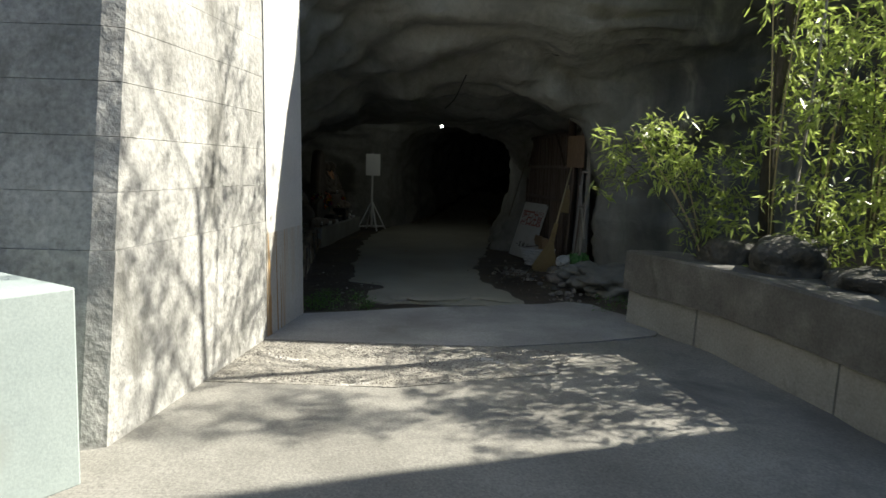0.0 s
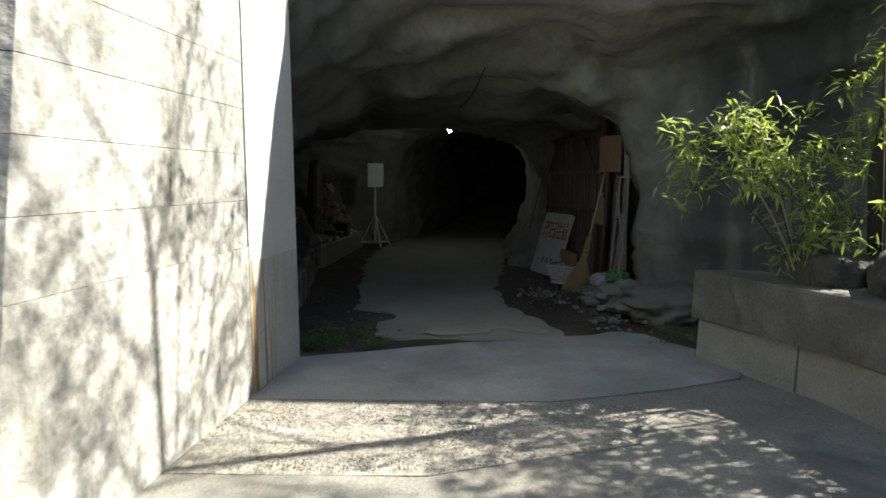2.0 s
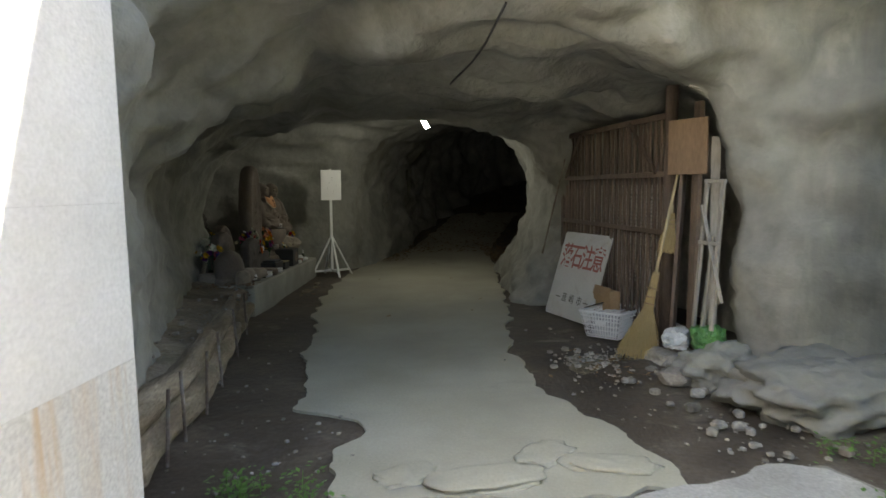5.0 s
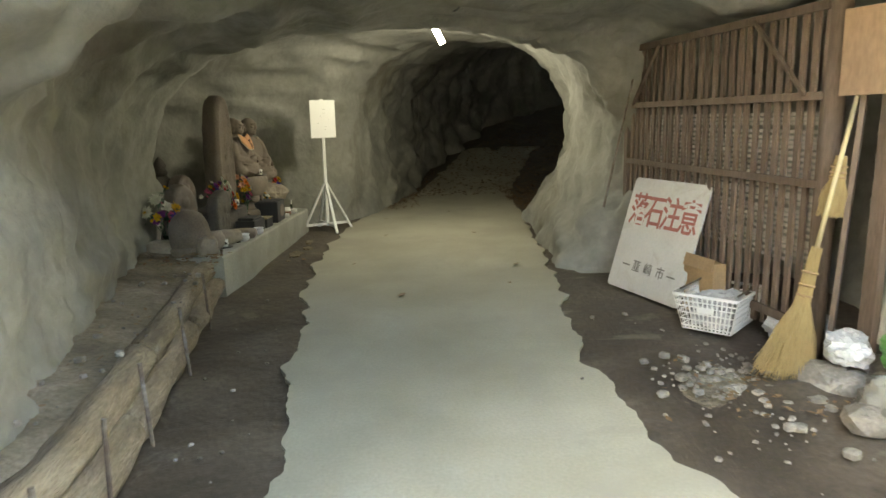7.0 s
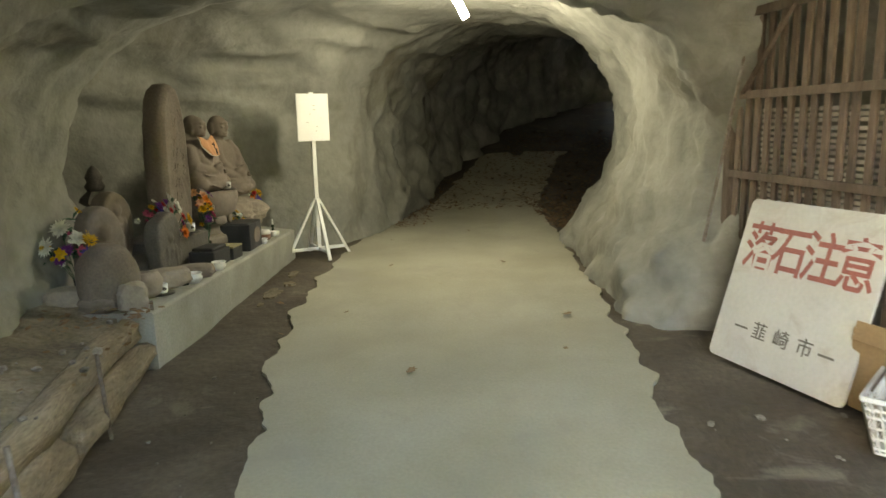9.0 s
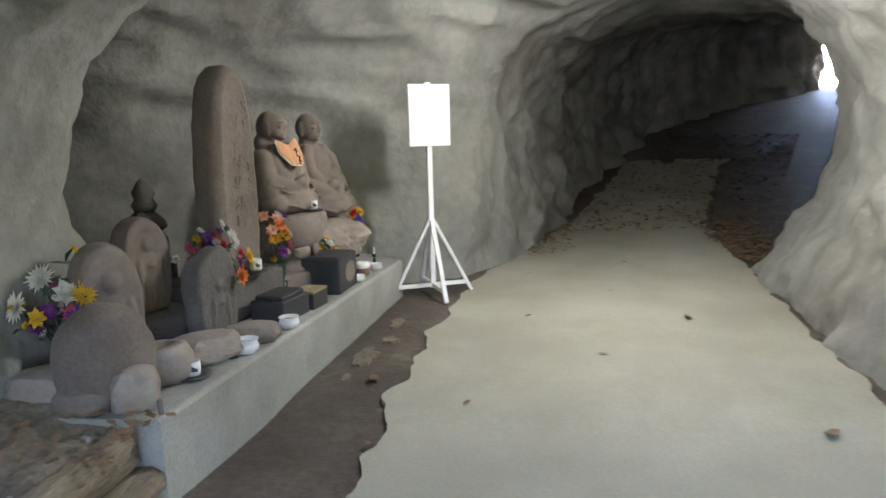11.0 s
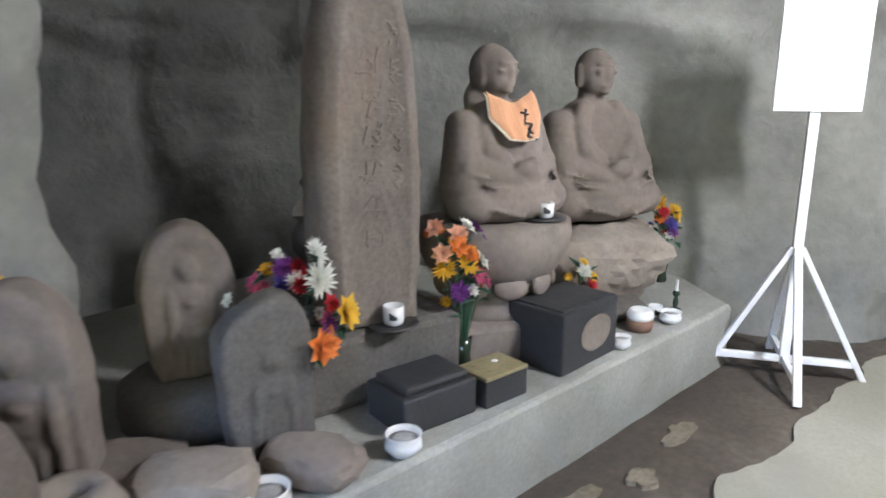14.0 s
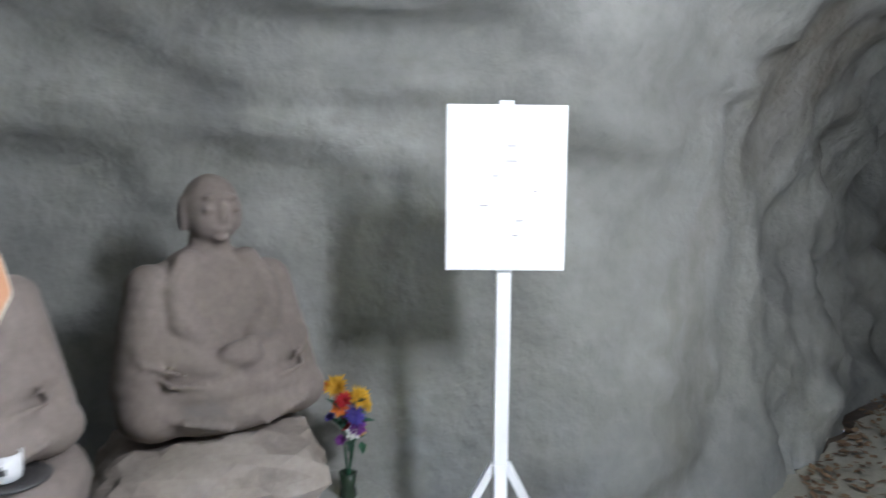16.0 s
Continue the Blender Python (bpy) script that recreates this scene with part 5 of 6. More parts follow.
for (x, y, a, b_, seed) in ((-1.90, 14.30, 0.07, 0.16, 2), (-1.82, 14.65, 0.05, 0.07, 4), (-1.84, 15.05, 0.05, 0.10, 6), (-1.93, 13.95, 0.03, 0.05, 8)):
    bm = bmesh.new()
    ring = []
    for k in range(22):
        th = 2 * math.pi * k / 22
        rr = 1 + 0.6 * noise.noise(Vector((math.cos(th) * 1.6, math.sin(th) * 1.6, seed)))
        ring.append(bm.verts.new((a * rr * math.cos(th), b_ * rr * math.sin(th), 0.004)))
    low = [bm.verts.new((v.co.x * 1.05, v.co.y * 1.05, -0.03)) for v in ring]
    bm.faces.new(ring)
    for k in range(22):
        bm.faces.new((ring[k], low[k], low[(k + 1) % 22], ring[(k + 1) % 22]))
    solo("cement_splash", bm, BANK, pose(x, y, floor_z(y) - 0.010), "pale dried cement splash on the damp earth", "cement patch", "cement splashes by the platform")


# ---- lattice gate across the side alcove ----
def gate():
    p0, p1 = Vector((1.60, 13.05, 0.0)), Vector((1.90, 10.42, 0.0))
    d = p1 - p0
    L = d.length
    g = thing("lattice_gate", p0.x, p0.y, 0.0, math.degrees(math.atan2(d.y, d.x)), "old brown timber lattice gate backed with woven strips", "gate")
    rnd = random.Random(8)
    n = 25
    slat_mesh = finish(box(0.047, 0.022, 2.06, bevel=0.003), "slat", TIMBER)
    for k in range(n):
        x = 0.04 + (L - 0.08) * k / (n - 1)
        s = new("slat", slat_mesh)
        s.parent = g
        s.matrix_basis = pose(x, 0, 0.08 + rnd.uniform(-0.01, 0.01), 0, rnd.uniform(-0.5, 0.5), 0)
    for z, h in ((2.10, 0.055), (1.585, 0.05), (1.06, 0.05), (0.16, 0.06)):
        part("rail", box(L, 0.03, h, (L / 2, -0.028, z), 0.004), TIMBER, g)
    for a, b in (((0.15, 1.62), (0.62, 2.12)), ((2.5, 1.62), (1.95, 2.12))):
        part("diagonal_brace", bar((a[0], -0.05, a[1]), (b[0], -0.05, b[1]), 0.03, 0.02), TIMBER, g)
    strip_mesh = finish(box(L - 0.35, 0.004, 0.022, (L / 2 + 0.1, 0.0145, 0)), "woven_strip", WICKER)
    for k in range(27):
        s = new("woven_strip", strip_mesh)
        s.parent = g
        s.matrix_basis = pose(0, 0, 0.56 + 0.036 * k + rnd.uniform(-0.003, 0.003), 0, rnd.uniform(-0.25, 0.25), 0)
    part("end_post", rough_up(rod((L + 0.05, -0.02, -0.05), (L + 0.08, -0.02, 2.38), 0.06, 0.055, 14), 0.006, 5, 2), TIMBER, g, "round brown end post", smooth=True)
    part("end_post", bar((-0.03, 0, 0), (-0.03, 0, 2.38), 0.07, 0.07), TIMBER, g)
    return g


gate()
solo("leaning_stick", rod((1.20, 12.55, 0.70), (1.545, 12.86, 1.85), 0.012, 0.010, 8), RUST, Matrix(), "thin dark iron bar leaning against the rock", "stick")

# planks, board and grey frame beside the gate
def leaning_plank(a, b, w, t, material, label):
    return solo("plank", bar(a, b, w, t), material, Matrix(), label, "plank", "old planks beside the gate")


leaning_plank((1.86, 10.18, 0.0), (1.93, 10.12, 1.95), 0.09, 0.03, TIMBER, "brown weathered plank standing beside the gate")
leaning_plank((1.95, 9.98, 0.0), (1.98, 9.98, 2.2), 0.12, 0.04, TIMBER, "brown weathered plank standing beside the gate")
leaning_plank((2.05, 9.80, 0.0), (2.06, 9.84, 1.9), 0.07, 0.03, GREYWOOD, "grey bleached plank standing beside the gate")
solo("plywood_board", box(0.42, 0.014, 0.46, bevel=0.003), PLY, pose(1.89, 9.99, 1.60, 0, 0, -66), "brown stained plywood board fixed to the planks", "board")
fr = thing("timber_frame", 1.90, 9.66, 0.30, -72, "grey bleached broken timber frame leaning on the planks", "timber frame", ry=0)
for x in (-0.10, 0.0, 0.10):
    part("upright", bar((x, 0, 0), (x * 0.85, 0.10, 1.25 if x else 0.8), 0.032, 0.025), GREYWOOD, fr)
part("rail", bar((-0.11, 0.10, 1.24), (0.11, 0.10, 1.24), 0.03, 0.03), GREYWOOD, fr)
part("rail", bar((-0.11, 0.055, 0.75), (0.11, 0.055, 0.75), 0.03, 0.03), GREYWOOD, fr)
part("diagonal_brace", bar((-0.12, 0.08, 1.05), (0.20, 0.0, 0.30), 0.03, 0.02), GREYWOOD, fr)

# ---- fallen-rock warning sign, leaning on the gate ----
def text_mesh(body, size, material, name, weight=0.006):
    c = bpy.data.curves.new(name, "FONT")
    c.body, c.size, c.extrude, c.align_x, c.align_y = body, size, 0.001, "CENTER", "CENTER"
    c.offset = size * weight
    tmp = bpy.data.objects.new(name, c)
    scene.collection.objects.link(tmp)
    dg = bpy.context.evaluated_depsgraph_get()
    me = bpy.data.meshes.new_from_object(tmp.evaluated_get(dg))
    bpy.data.objects.remove(tmp)
    bpy.data.curves.remove(c)
    me.materials.clear()
    me.materials.append(material)
    return me


bl, br = Vector((1.22, 12.44, 0.0)), Vector((1.50, 11.50, 0.0))
ws = thing("warning_sign", bl.x, bl.y, 0.01, math.degrees(math.atan2(br.y - bl.y, br.x - bl.x)), "faded white metal warning sign with red lettering", "sign", rx=0)
ws.matrix_world = pose(bl.x, bl.y, 0.01, 0, 0, math.degrees(math.atan2(br.y - bl.y, br.x - bl.x))) @ pose(0, 0, 0, -17, 0, 0)
SW, SH = 0.97, 1.0
bm = bmesh.new()
outline = []
for cx, cz, a0 in ((SW - 0.04, SH - 0.04, 0), (0.04, SH - 0.04, 90), (0.04, 0.04, 180), (SW - 0.04, 0.04, 270)):
    outline += [(cx + 0.04 * math.cos(radians(a0 + 22.5 * k)), cz + 0.04 * math.sin(radians(a0 + 22.5 * k))) for k in range(5)]
front = [bm.verts.new((x, -0.008, z)) for x, z in outline]
back = [bm.verts.new((x, 0.008, z)) for x, z in outline]
bm.faces.new(front)
bm.faces.new(back[::-1])
for k in range(len(front)):
    bm.faces.new((front[k], back[k], back[(k + 1) % len(front)], front[(k + 1) % len(front)]))
panel = part("panel", bm, SIGNFACE, ws, "dirty off-white panel")
for ch, x in (("落", 0.17), ("石", 0.385), ("注", 0.60), ("意", 0.82)):
    o = new("letter", text_mesh(ch, 0.265, RED, "letter", 0.013))
    o.parent = panel
    tagged(o, "faded red painted letter")
    o.matrix_basis = pose(x, -0.0095, 0.70, 90, 0, 0) @ Matrix.Diagonal((0.95, 1.15, 1, 1))
for ch, x in (("韮", 0.34), ("崎", 0.50), ("市", 0.66)):
    o = new("letter", text_mesh(ch, 0.11, DARKLET, "letter"))
    o.parent = panel
    tagged(o, "faded dark painted letter")
    o.matrix_basis = pose(x, -0.0095, 0.22, 90, 0, 0)
for x in (0.20, 0.80):
    part("dash", box(0.10, 0.002, 0.012, (x, -0.0095, 0.215)), DARKLET, panel, "dark painted dash")

# ---- plastic shopping basket ----
def basket():
    c0, c1, c2 = Vector((1.36, 11.08, 0)), Vector((1.60, 10.84, 0)), Vector((1.90, 11.13, 0))
    ang_b = math.degrees(math.atan2(c1.y - c0.y, c1.x - c0.x))
    t = thing("shopping_basket", (c0.x + c2.x) / 2, (c0.y + c2.y) / 2, 0.0, ang_b, "white slatted plastic shopping basket filled with polythene", "basket")
    W, D, H = 0.34, 0.44, 0.28
    part("base", box(W, D, 0.012, (0, 0, 0.004), 0.004), PLASTIC, t)

    def face(w, rot, shift, name):
        bm = bmesh.new()
        n = int(w / 0.026)
        for k in range(n + 1):
            u = -0.5 + k / n
            bar((u * w, 0, 0.01), (u * (w + 0.11), -0.055, H - 0.02), 0.011, 0.004, bm, 0.0)
        for f in (0.1, 0.3, 0.5, 0.7, 0.85):
            z = 0.01 + f * (H - 0.03)
            bar((-0.5 * (w + 0.11 * f), -0.055 * f, z), (0.5 * (w + 0.11 * f), -0.055 * f, z), 0.004, 0.010, bm, 0.0)
        p = part(name, bm, PLASTIC, t, "slatted white plastic side")
        p.matrix_basis = R("Z", rot) @ Matrix.Translation((0, -shift, 0))
        return p
    face(W, 0, D / 2, "side")
    face(W, 180, D / 2, "side")
    face(D, 90, W / 2, "side")
    face(D, 270, W / 2, "side")
    rim = bmesh.new()
    for (a, b) in (((-1, -1), (1, -1)), ((1, -1), (1, 1)), ((1, 1), (-1, 1)), ((-1, 1), (-1, -1))):
        bar((a[0] * (W / 2 + 0.057), a[1] * (D / 2 + 0.057), H - 0.012), (b[0] * (W / 2 + 0.057), b[1] * (D / 2 + 0.057), H - 0.012), 0.016, 0.022, rim, 0.003)
    part("rim", rim, PLASTIC, t, "moulded white rim")
    for s in (-1, 1):
        part("handle", bar((s * (W / 2 + 0.03), -D / 2, H + 0.012), (s * (W / 2 + 0.03), D / 2, H + 0.012), 0.012, 0.012), RUST, t, "grey wire handle")
    part("label_plate", box(0.12, 0.004, 0.045, (0.0, -D / 2 - 0.036, 0.145), 0.002), PLASTIC, t, "plain label plate")
    return t, ang_b


bk, bk_ang = basket()
solo("polythene_bag", rough_up(stone(0.34, 0.42, 0.24, 41, 4, 0.10), 0.018, 16, 5, 0.5), BAG, pose(bk.location.x, bk.location.y, 0.03, 0, 0, bk_ang), "crumpled clear polythene stuffed in the basket", "plastic bag", smooth=False)
solo("plastic_bag", rough_up(stone(0.42, 0.32, 0.20, 43, 4, 0.12), 0.018, 14, 6, 0.5), BAG, pose(2.02, 10.72, 0.0, 0, 0, 20), "crumpled grey-white plastic bag on the earth", "plastic bag", smooth=False)
solo("plastic_bag", rough_up(stone(0.30, 0.22, 0.16, 45, 4, 0.14), 0.02, 15, 7, 0.5), BAG, pose(1.80, 9.92, 0.16, 0, 0, 60), "crumpled grey-white plastic bag on the rubble", "plastic bag", smooth=False)
solo("plastic_bag", rough_up(stone(0.24, 0.22, 0.20, 47, 4, 0.16), 0.02, 15, 9, 0.5), GREENBAG, pose(1.96, 9.66, 0.20, 0, 0, 30), "bright green crumpled plastic bag", "plastic bag", smooth=False)
cb = thing("cardboard_box", 1.66, 11.42, 0.0, -78, "torn brown cardboard box behind the basket", "cardboard box")
part("body", rough_up(box(0.36, 0.12, 0.42, bevel=0.006), 0.006, 6, 3), CARTON, cb)
part("flap", box(0.34, 0.008, 0.10, (0, -0.075, 0.36), 0.002, R("X", -16)), CARTON, cb, "torn flap")


# ---- brooms ----
def broom(name, a, b, head, spread, seed, handle_r, label):
    t = thing(name, a[0], a[1], a[2], 0, label, "broom")
    a, b = Vector(a), Vector(b)
    q = (b - a).to_track_quat("Z", "Y").to_matrix().to_4x4()
    L = (b - a).length
    rnd = random.Random(seed)
    h = part("handle", rod((0, 0, head * 0.75), (0, 0, L), handle_r, handle_r * 0.85, 10), BAMBOO_POLE, t, "pale bamboo handle", smooth=True)
    h.matrix_basis = q
    bm = bmesh.new()
    for k in range(420):
        ang, rr = rnd.uniform(0, 2 * math.pi), math.sqrt(rnd.random())
        top = Vector((0.03 * rr * math.cos(ang), 0.03 * rr * math.sin(ang), head * rnd.uniform(0.92, 1.05)))
        mid = Vector((0.042 * rr * math.cos(ang), 0.042 * rr * math.sin(ang), head * 0.62))
        tip = Vector((spread * rr * math.cos(ang) * 0.55, spread * rr * math.sin(ang), rnd.uniform(0.0, 0.10)))
        w = 0.0024
        prev = None
        for p in (top, mid, (mid + tip) / 2 + Vector((rnd.uniform(-0.012, 0.012), rnd.uniform(-0.012, 0.012), 0)), tip):
            ring = [bm.verts.new(p + Vector((w * math.cos(2.094 * j), w * math.sin(2.094 * j), 0))) for j in range(3)]
            if prev:
                for j in range(3):
                    bm.faces.new((prev[j], prev[(j + 1) % 3], ring[(j + 1) % 3], ring[j]))
            prev = ring
    s = part("bristles", bm, STRAW, t, "splayed yellow straw bristles")
    s.matrix_basis = q
    bind = bmesh.new()
    for f in (0.66, 0.74, 0.84):
        join(bind, lathe([(0.040, head * f), (0.045, head * f + 0.004), (0.045, head * f + 0.010), (0.040, head * f + 0.014)], 14))
    s = part("binding", bind, CARTON, t, "cord binding")
    s.matrix_basis = q
    return t


broom("straw_broom", (1.50, 10.02, 0.02), (1.86, 10.10, 1.62), 0.74, 0.21, 2, 0.014, "long-handled yellow straw broom leaning beside the gate")
hb = broom("hand_broom", (1.80, 10.16, 0.92), (1.84, 10.16, 1.34), 0.34, 0.09, 4, 0.012, "small yellow hand broom hanging beside the gate")


# ---- leaves, bamboo and tree ----
def tube(pts, r0, r1, seg=8):
    """One bent, tapering round stem through the points."""
    bm = bmesh.new()
    rings = []
    n = len(pts)
    for k, p in enumerate(pts):
        d = (pts[min(k + 1, n - 1)] - pts[max(k - 1, 0)]).normalized()
        q = d.to_track_quat("Z", "Y")
        r = r0 + (r1 - r0) * k / (n - 1)
        rings.append([bm.verts.new(p + q @ Vector((r * math.cos(2 * math.pi * j / seg), r * math.sin(2 * math.pi * j / seg), 0))) for j in range(seg)])
    for a, b in zip(rings, rings[1:]):
        for j in range(seg):
            bm.faces.new((a[j], a[(j + 1) % seg], b[(j + 1) % seg], b[j]))
    bm.faces.new(rings[0][::-1])
    bm.faces.new(rings[-1])
    return bm


def leaf_cloud(bm, centre, size, count, rnd, length, keep=None, droop=0.5):
    for _ in range(count):
        while True:
            u = Vector((rnd.uniform(-1, 1), rnd.uniform(-1, 1), rnd.uniform(-1, 1)))
            if u.length < 1:
                break
        p = Vector((centre[0] + u.x * size[0], centre[1] + u.y * size[1], centre[2] + u.z * size[2]))
        if keep and not keep(p):
            continue
        leaf(bm, p, rnd, length, droop)


def leaf(bm, p, rnd, length, droop, wide=0.115):
    l = length * rnd.uniform(0.6, 1.25)
    w = l * rnd.uniform(0.75, 1.15) * wide
    yaw, pit = rnd.uniform(0, 2 * math.pi), rnd.gauss(-droop, 0.5)
    d = Vector((math.cos(yaw) * math.cos(pit), math.sin(yaw) * math.cos(pit), math.sin(pit)))
    side = d.cross(Vector((0, 0, 1)))
    if side.length < 1e-3:
        side = Vector((1, 0, 0))
    side.normalize()
    tw = rnd.uniform(-0.9, 0.9)
    side = (side * math.cos(tw) + side.cross(d) * math.sin(tw)) * w
    sag = Vector((0, 0, -0.06 * l))
    vs = [bm.verts.new(q) for q in (p, p + d * l * 0.4 + side, p + d * l + sag * 2, p + d * l * 0.4 - side)]
    bm.faces.new((vs[0], vs[1], vs[2]))
    bm.faces.new((vs[0], vs[2], vs[3]))


def bamboo(x, y, z, culms, label, seed, length, sprays, crowns, per=16):
    """Culms, and sprays of leaves gathered in uneven crowns given as centre and half size."""
    rnd = random.Random(seed)
    t = thing("bamboo_clump", x, y, z, 0, label, "bamboo", "bamboo in the planting bed")
    lf = bmesh.new()
    tw = bmesh.new()
    for (tx, ty, h, r) in culms:
        pts = [Vector((tx * (k / 8) ** 1.6 + 0.03 * math.sin(3 * k / 8 + seed), ty * (k / 8) ** 1.6, h * k / 8)) for k in range(9)]
        bm = tube(pts, r, r * 0.55, 7)
        part("culm", bm, BAMBOO_POLE if rnd.random() < 0.4 else BARK, t, "thin jointed culm")
    for (cx, cy, cz, rx, ry, rz_) in crowns:
        for _ in range(sprays):
            u = Vector((rnd.gauss(0, 0.48), rnd.gauss(0, 0.48), rnd.gauss(0, 0.48)))
            c = Vector((cx + u.x * rx, cy + u.y * ry, cz + u.z * rz_))
            back = Vector((cx * 0.5, cy * 0.5, cz - 0.2)) - c
            rod(c, c + back.normalized() * 0.14, 0.0018, 0.0025, 4, tw)
            for _ in range(per):
                leaf(lf, c + Vector((rnd.gauss(0, 0.055), rnd.gauss(0, 0.055), rnd.gauss(0, 0.045))), rnd, length, 0.35)
    tagged(part("foliage", lf, BAMBOO_LEAF, t, "narrow bright green bamboo leaves"), kind="stuff")
    tagged(part("twigs", tw, BARK, t, "fine twigs"), kind="stuff")
    return t


# low clump that arches over the wall's end, and the tall clumps behind it
bamboo(2.42, 6.30, 0.70, [(-0.75, -0.05, 1.25, 0.008), (-0.55, -0.15, 1.35, 0.008), (-0.35, 0.10, 1.35, 0.008), (-0.85, 0.15, 1.05, 0.007), (-0.15, -0.1, 1.0, 0.007), (-0.6, -0.2, 1.0, 0.007)],
       "low clump of narrow-leaved bamboo arching over the wall", 3, 0.10, 15,
       [(-0.62, -0.05, 1.04, 0.36, 0.3, 0.28), (-0.42, -0.05, 1.20, 0.28, 0.28, 0.20), (-0.85, 0.0, 0.94, 0.22, 0.25, 0.25), (-0.35, -0.1, 0.92, 0.35, 0.3, 0.26), (-0.05, -0.1, 0.70, 0.3, 0.3, 0.26), (0.05, -0.1, 0.45, 0.26, 0.25, 0.22)])
# The last two stand out of view, added to dapple the pavement.
for i, (x, y, h) in enumerate(((3.0, 6.2, 2.5), (3.3, 5.95, 2.6), (3.6, 5.7, 2.6), (3.9, 5.45, 2.7), (3.35, 5.4, 2.0), (4.2, 6.0, 2.9), (3.7, 4.9, 1.7), (4.7, 5.75, 5.0), (5.1, 6.1, 5.4))):
    rr = random.Random(50 + i)
    bamboo(x, y, 0.72, [(rr.uniform(-0.3, 0.3), rr.uniform(-0.3, 0.2), h * rr.uniform(0.8, 1.1), 0.010) for _ in range(4)],
           "tall dense clump of bright green bamboo", 60 + i, 0.12, 8,
           [(rr.uniform(-0.3, 0.3), rr.uniform(-0.3, 0.3), f * h, 0.55 * (1.1 - 0.3 * f), 0.55 * (1.1 - 0.3 * f), 0.30) for f in ((0.16, 0.28, 0.40, 0.52, 0.64, 0.76, 0.88, 1.0) if h < 4 else (0.70, 0.78, 0.86, 0.94, 1.0))])

# leaning tree trunk with its crown over the lane
tr = thing("tree", 3.02, 6.30, 0.65, 0, "slim grey-brown tree leaning out over the planter wall", "tree")
pts = [Vector(p) for p in ((0, 0, 0), (-0.06, 0.0, 0.9), (-0.03, -0.02, 1.8), (0.04, -0.03, 2.8), (0.10, 0.0, 4.0), (0.10, 0.05, 5.4))]
bm = tube(pts, 0.075, 0.026, 14)
part("trunk", bm, BARK, tr, smooth=True)
rnd = random.Random(21)
crown = bmesh.new()
twigs = bmesh.new()
for k in range(14):
    base = pts[3].lerp(pts[5], k / 13)
    a = rnd.uniform(0, 6.283)
    tip = base + Vector((1.7 * math.cos(a), 1.7 * math.sin(a), rnd.uniform(0.3, 1.0)))
    part("limb", rod(base, tip, 0.014, 0.004, 7), BARK, tr)
    for j in range(12):
        c = base.lerp(tip, rnd.uniform(0.35, 1.1)) + Vector((rnd.gauss(0, 0.15), rnd.gauss(0, 0.15), rnd.gauss(0, 0.12)))
        leaf_cloud(crown, c, (0.2, 0.2, 0.14), 18, rnd, 0.10, None, 0.3)
tagged(part("crown", crown, TREE_LEAF, tr, "loose crown of small dark leaves"), kind="stuff")
sp = thing("sapling", 3.10, 5.95, 0.70, 0, "thin pale bare sapling stem among the bamboo", "sapling")
bm = tube([Vector(p) for p in ((0, 0, 0), (-0.03, 0.02, 0.8), (0.03, 0, 1.6), (0.10, 0.0, 2.8))], 0.016, 0.010, 8)
part("stem", bm, GREYWOOD, sp, smooth=True)
part("twig", rod((-0.0, 0, 1.35), (-0.35, -0.05, 1.5), 0.006, 0.002, 6), BARK, sp)
part("twig", rod((-0.02, 0, 1.5), (-0.25, 0.05, 1.75), 0.005, 0.002, 6), BARK, sp)

for (x, y, sx, sy, sz, seed, rz) in ((2.70, 6.22, 0.62, 0.5, 0.40, 51, 20), (2.95, 5.72, 0.95, 0.6, 0.46, 53, 60), (3.15, 4.95, 0.8, 0.6, 0.28, 55, 70), (3.2, 4.2, 0.9, 0.6, 0.30, 57, 80), (3.35, 3.3, 0.9, 0.6, 0.30, 59, 85)):
    solo("garden_rock", stone(sx, sy, sz, seed, 4, 0.24), DARKROCK, pose(x, y, 0.62, 0, 0, rz), "dark rough rock set behind the planter wall", "rock", "rocks in the planting bed", smooth=True)

# weeds at the foot of the wall's end
rnd = random.Random(31)
for k in range(26):
    x, y = rnd.uniform(-1.45, -0.70), rnd.uniform(7.02, 7.75)
    if x > -0.9 and y > 7.35:
        continue
    w = thing("weed", x, y, -0.02, rnd.uniform(0, 360), "small green weed on damp earth", "weed", "weeds at the cave mouth")
    bm = bmesh.new()
    for j in range(34):
        p = Vector((rnd.gauss(0, 0.05), rnd.gauss(0, 0.05), rnd.uniform(0.01, 0.13)))
        l = rnd.uniform(0.02, 0.045)
        a = rnd.uniform(0, 6.283)
        d, s = Vector((math.cos(a), math.sin(a), rnd.uniform(-0.2, 0.6))) * l, Vector((-math.sin(a), math.cos(a), 0)) * l * 0.35
        vs = [bm.verts.new(q) for q in (p, p + d * 0.5 + s, p + d, p + d * 0.5 - s)]
        bm.faces.new(vs)
    part("leaves", bm, WEED_LEAF, w)
    part("stem", rod((0, 0, 0), (0.01, 0, 0.12), 0.003, 0.002, 5), WEED_LEAF, w)


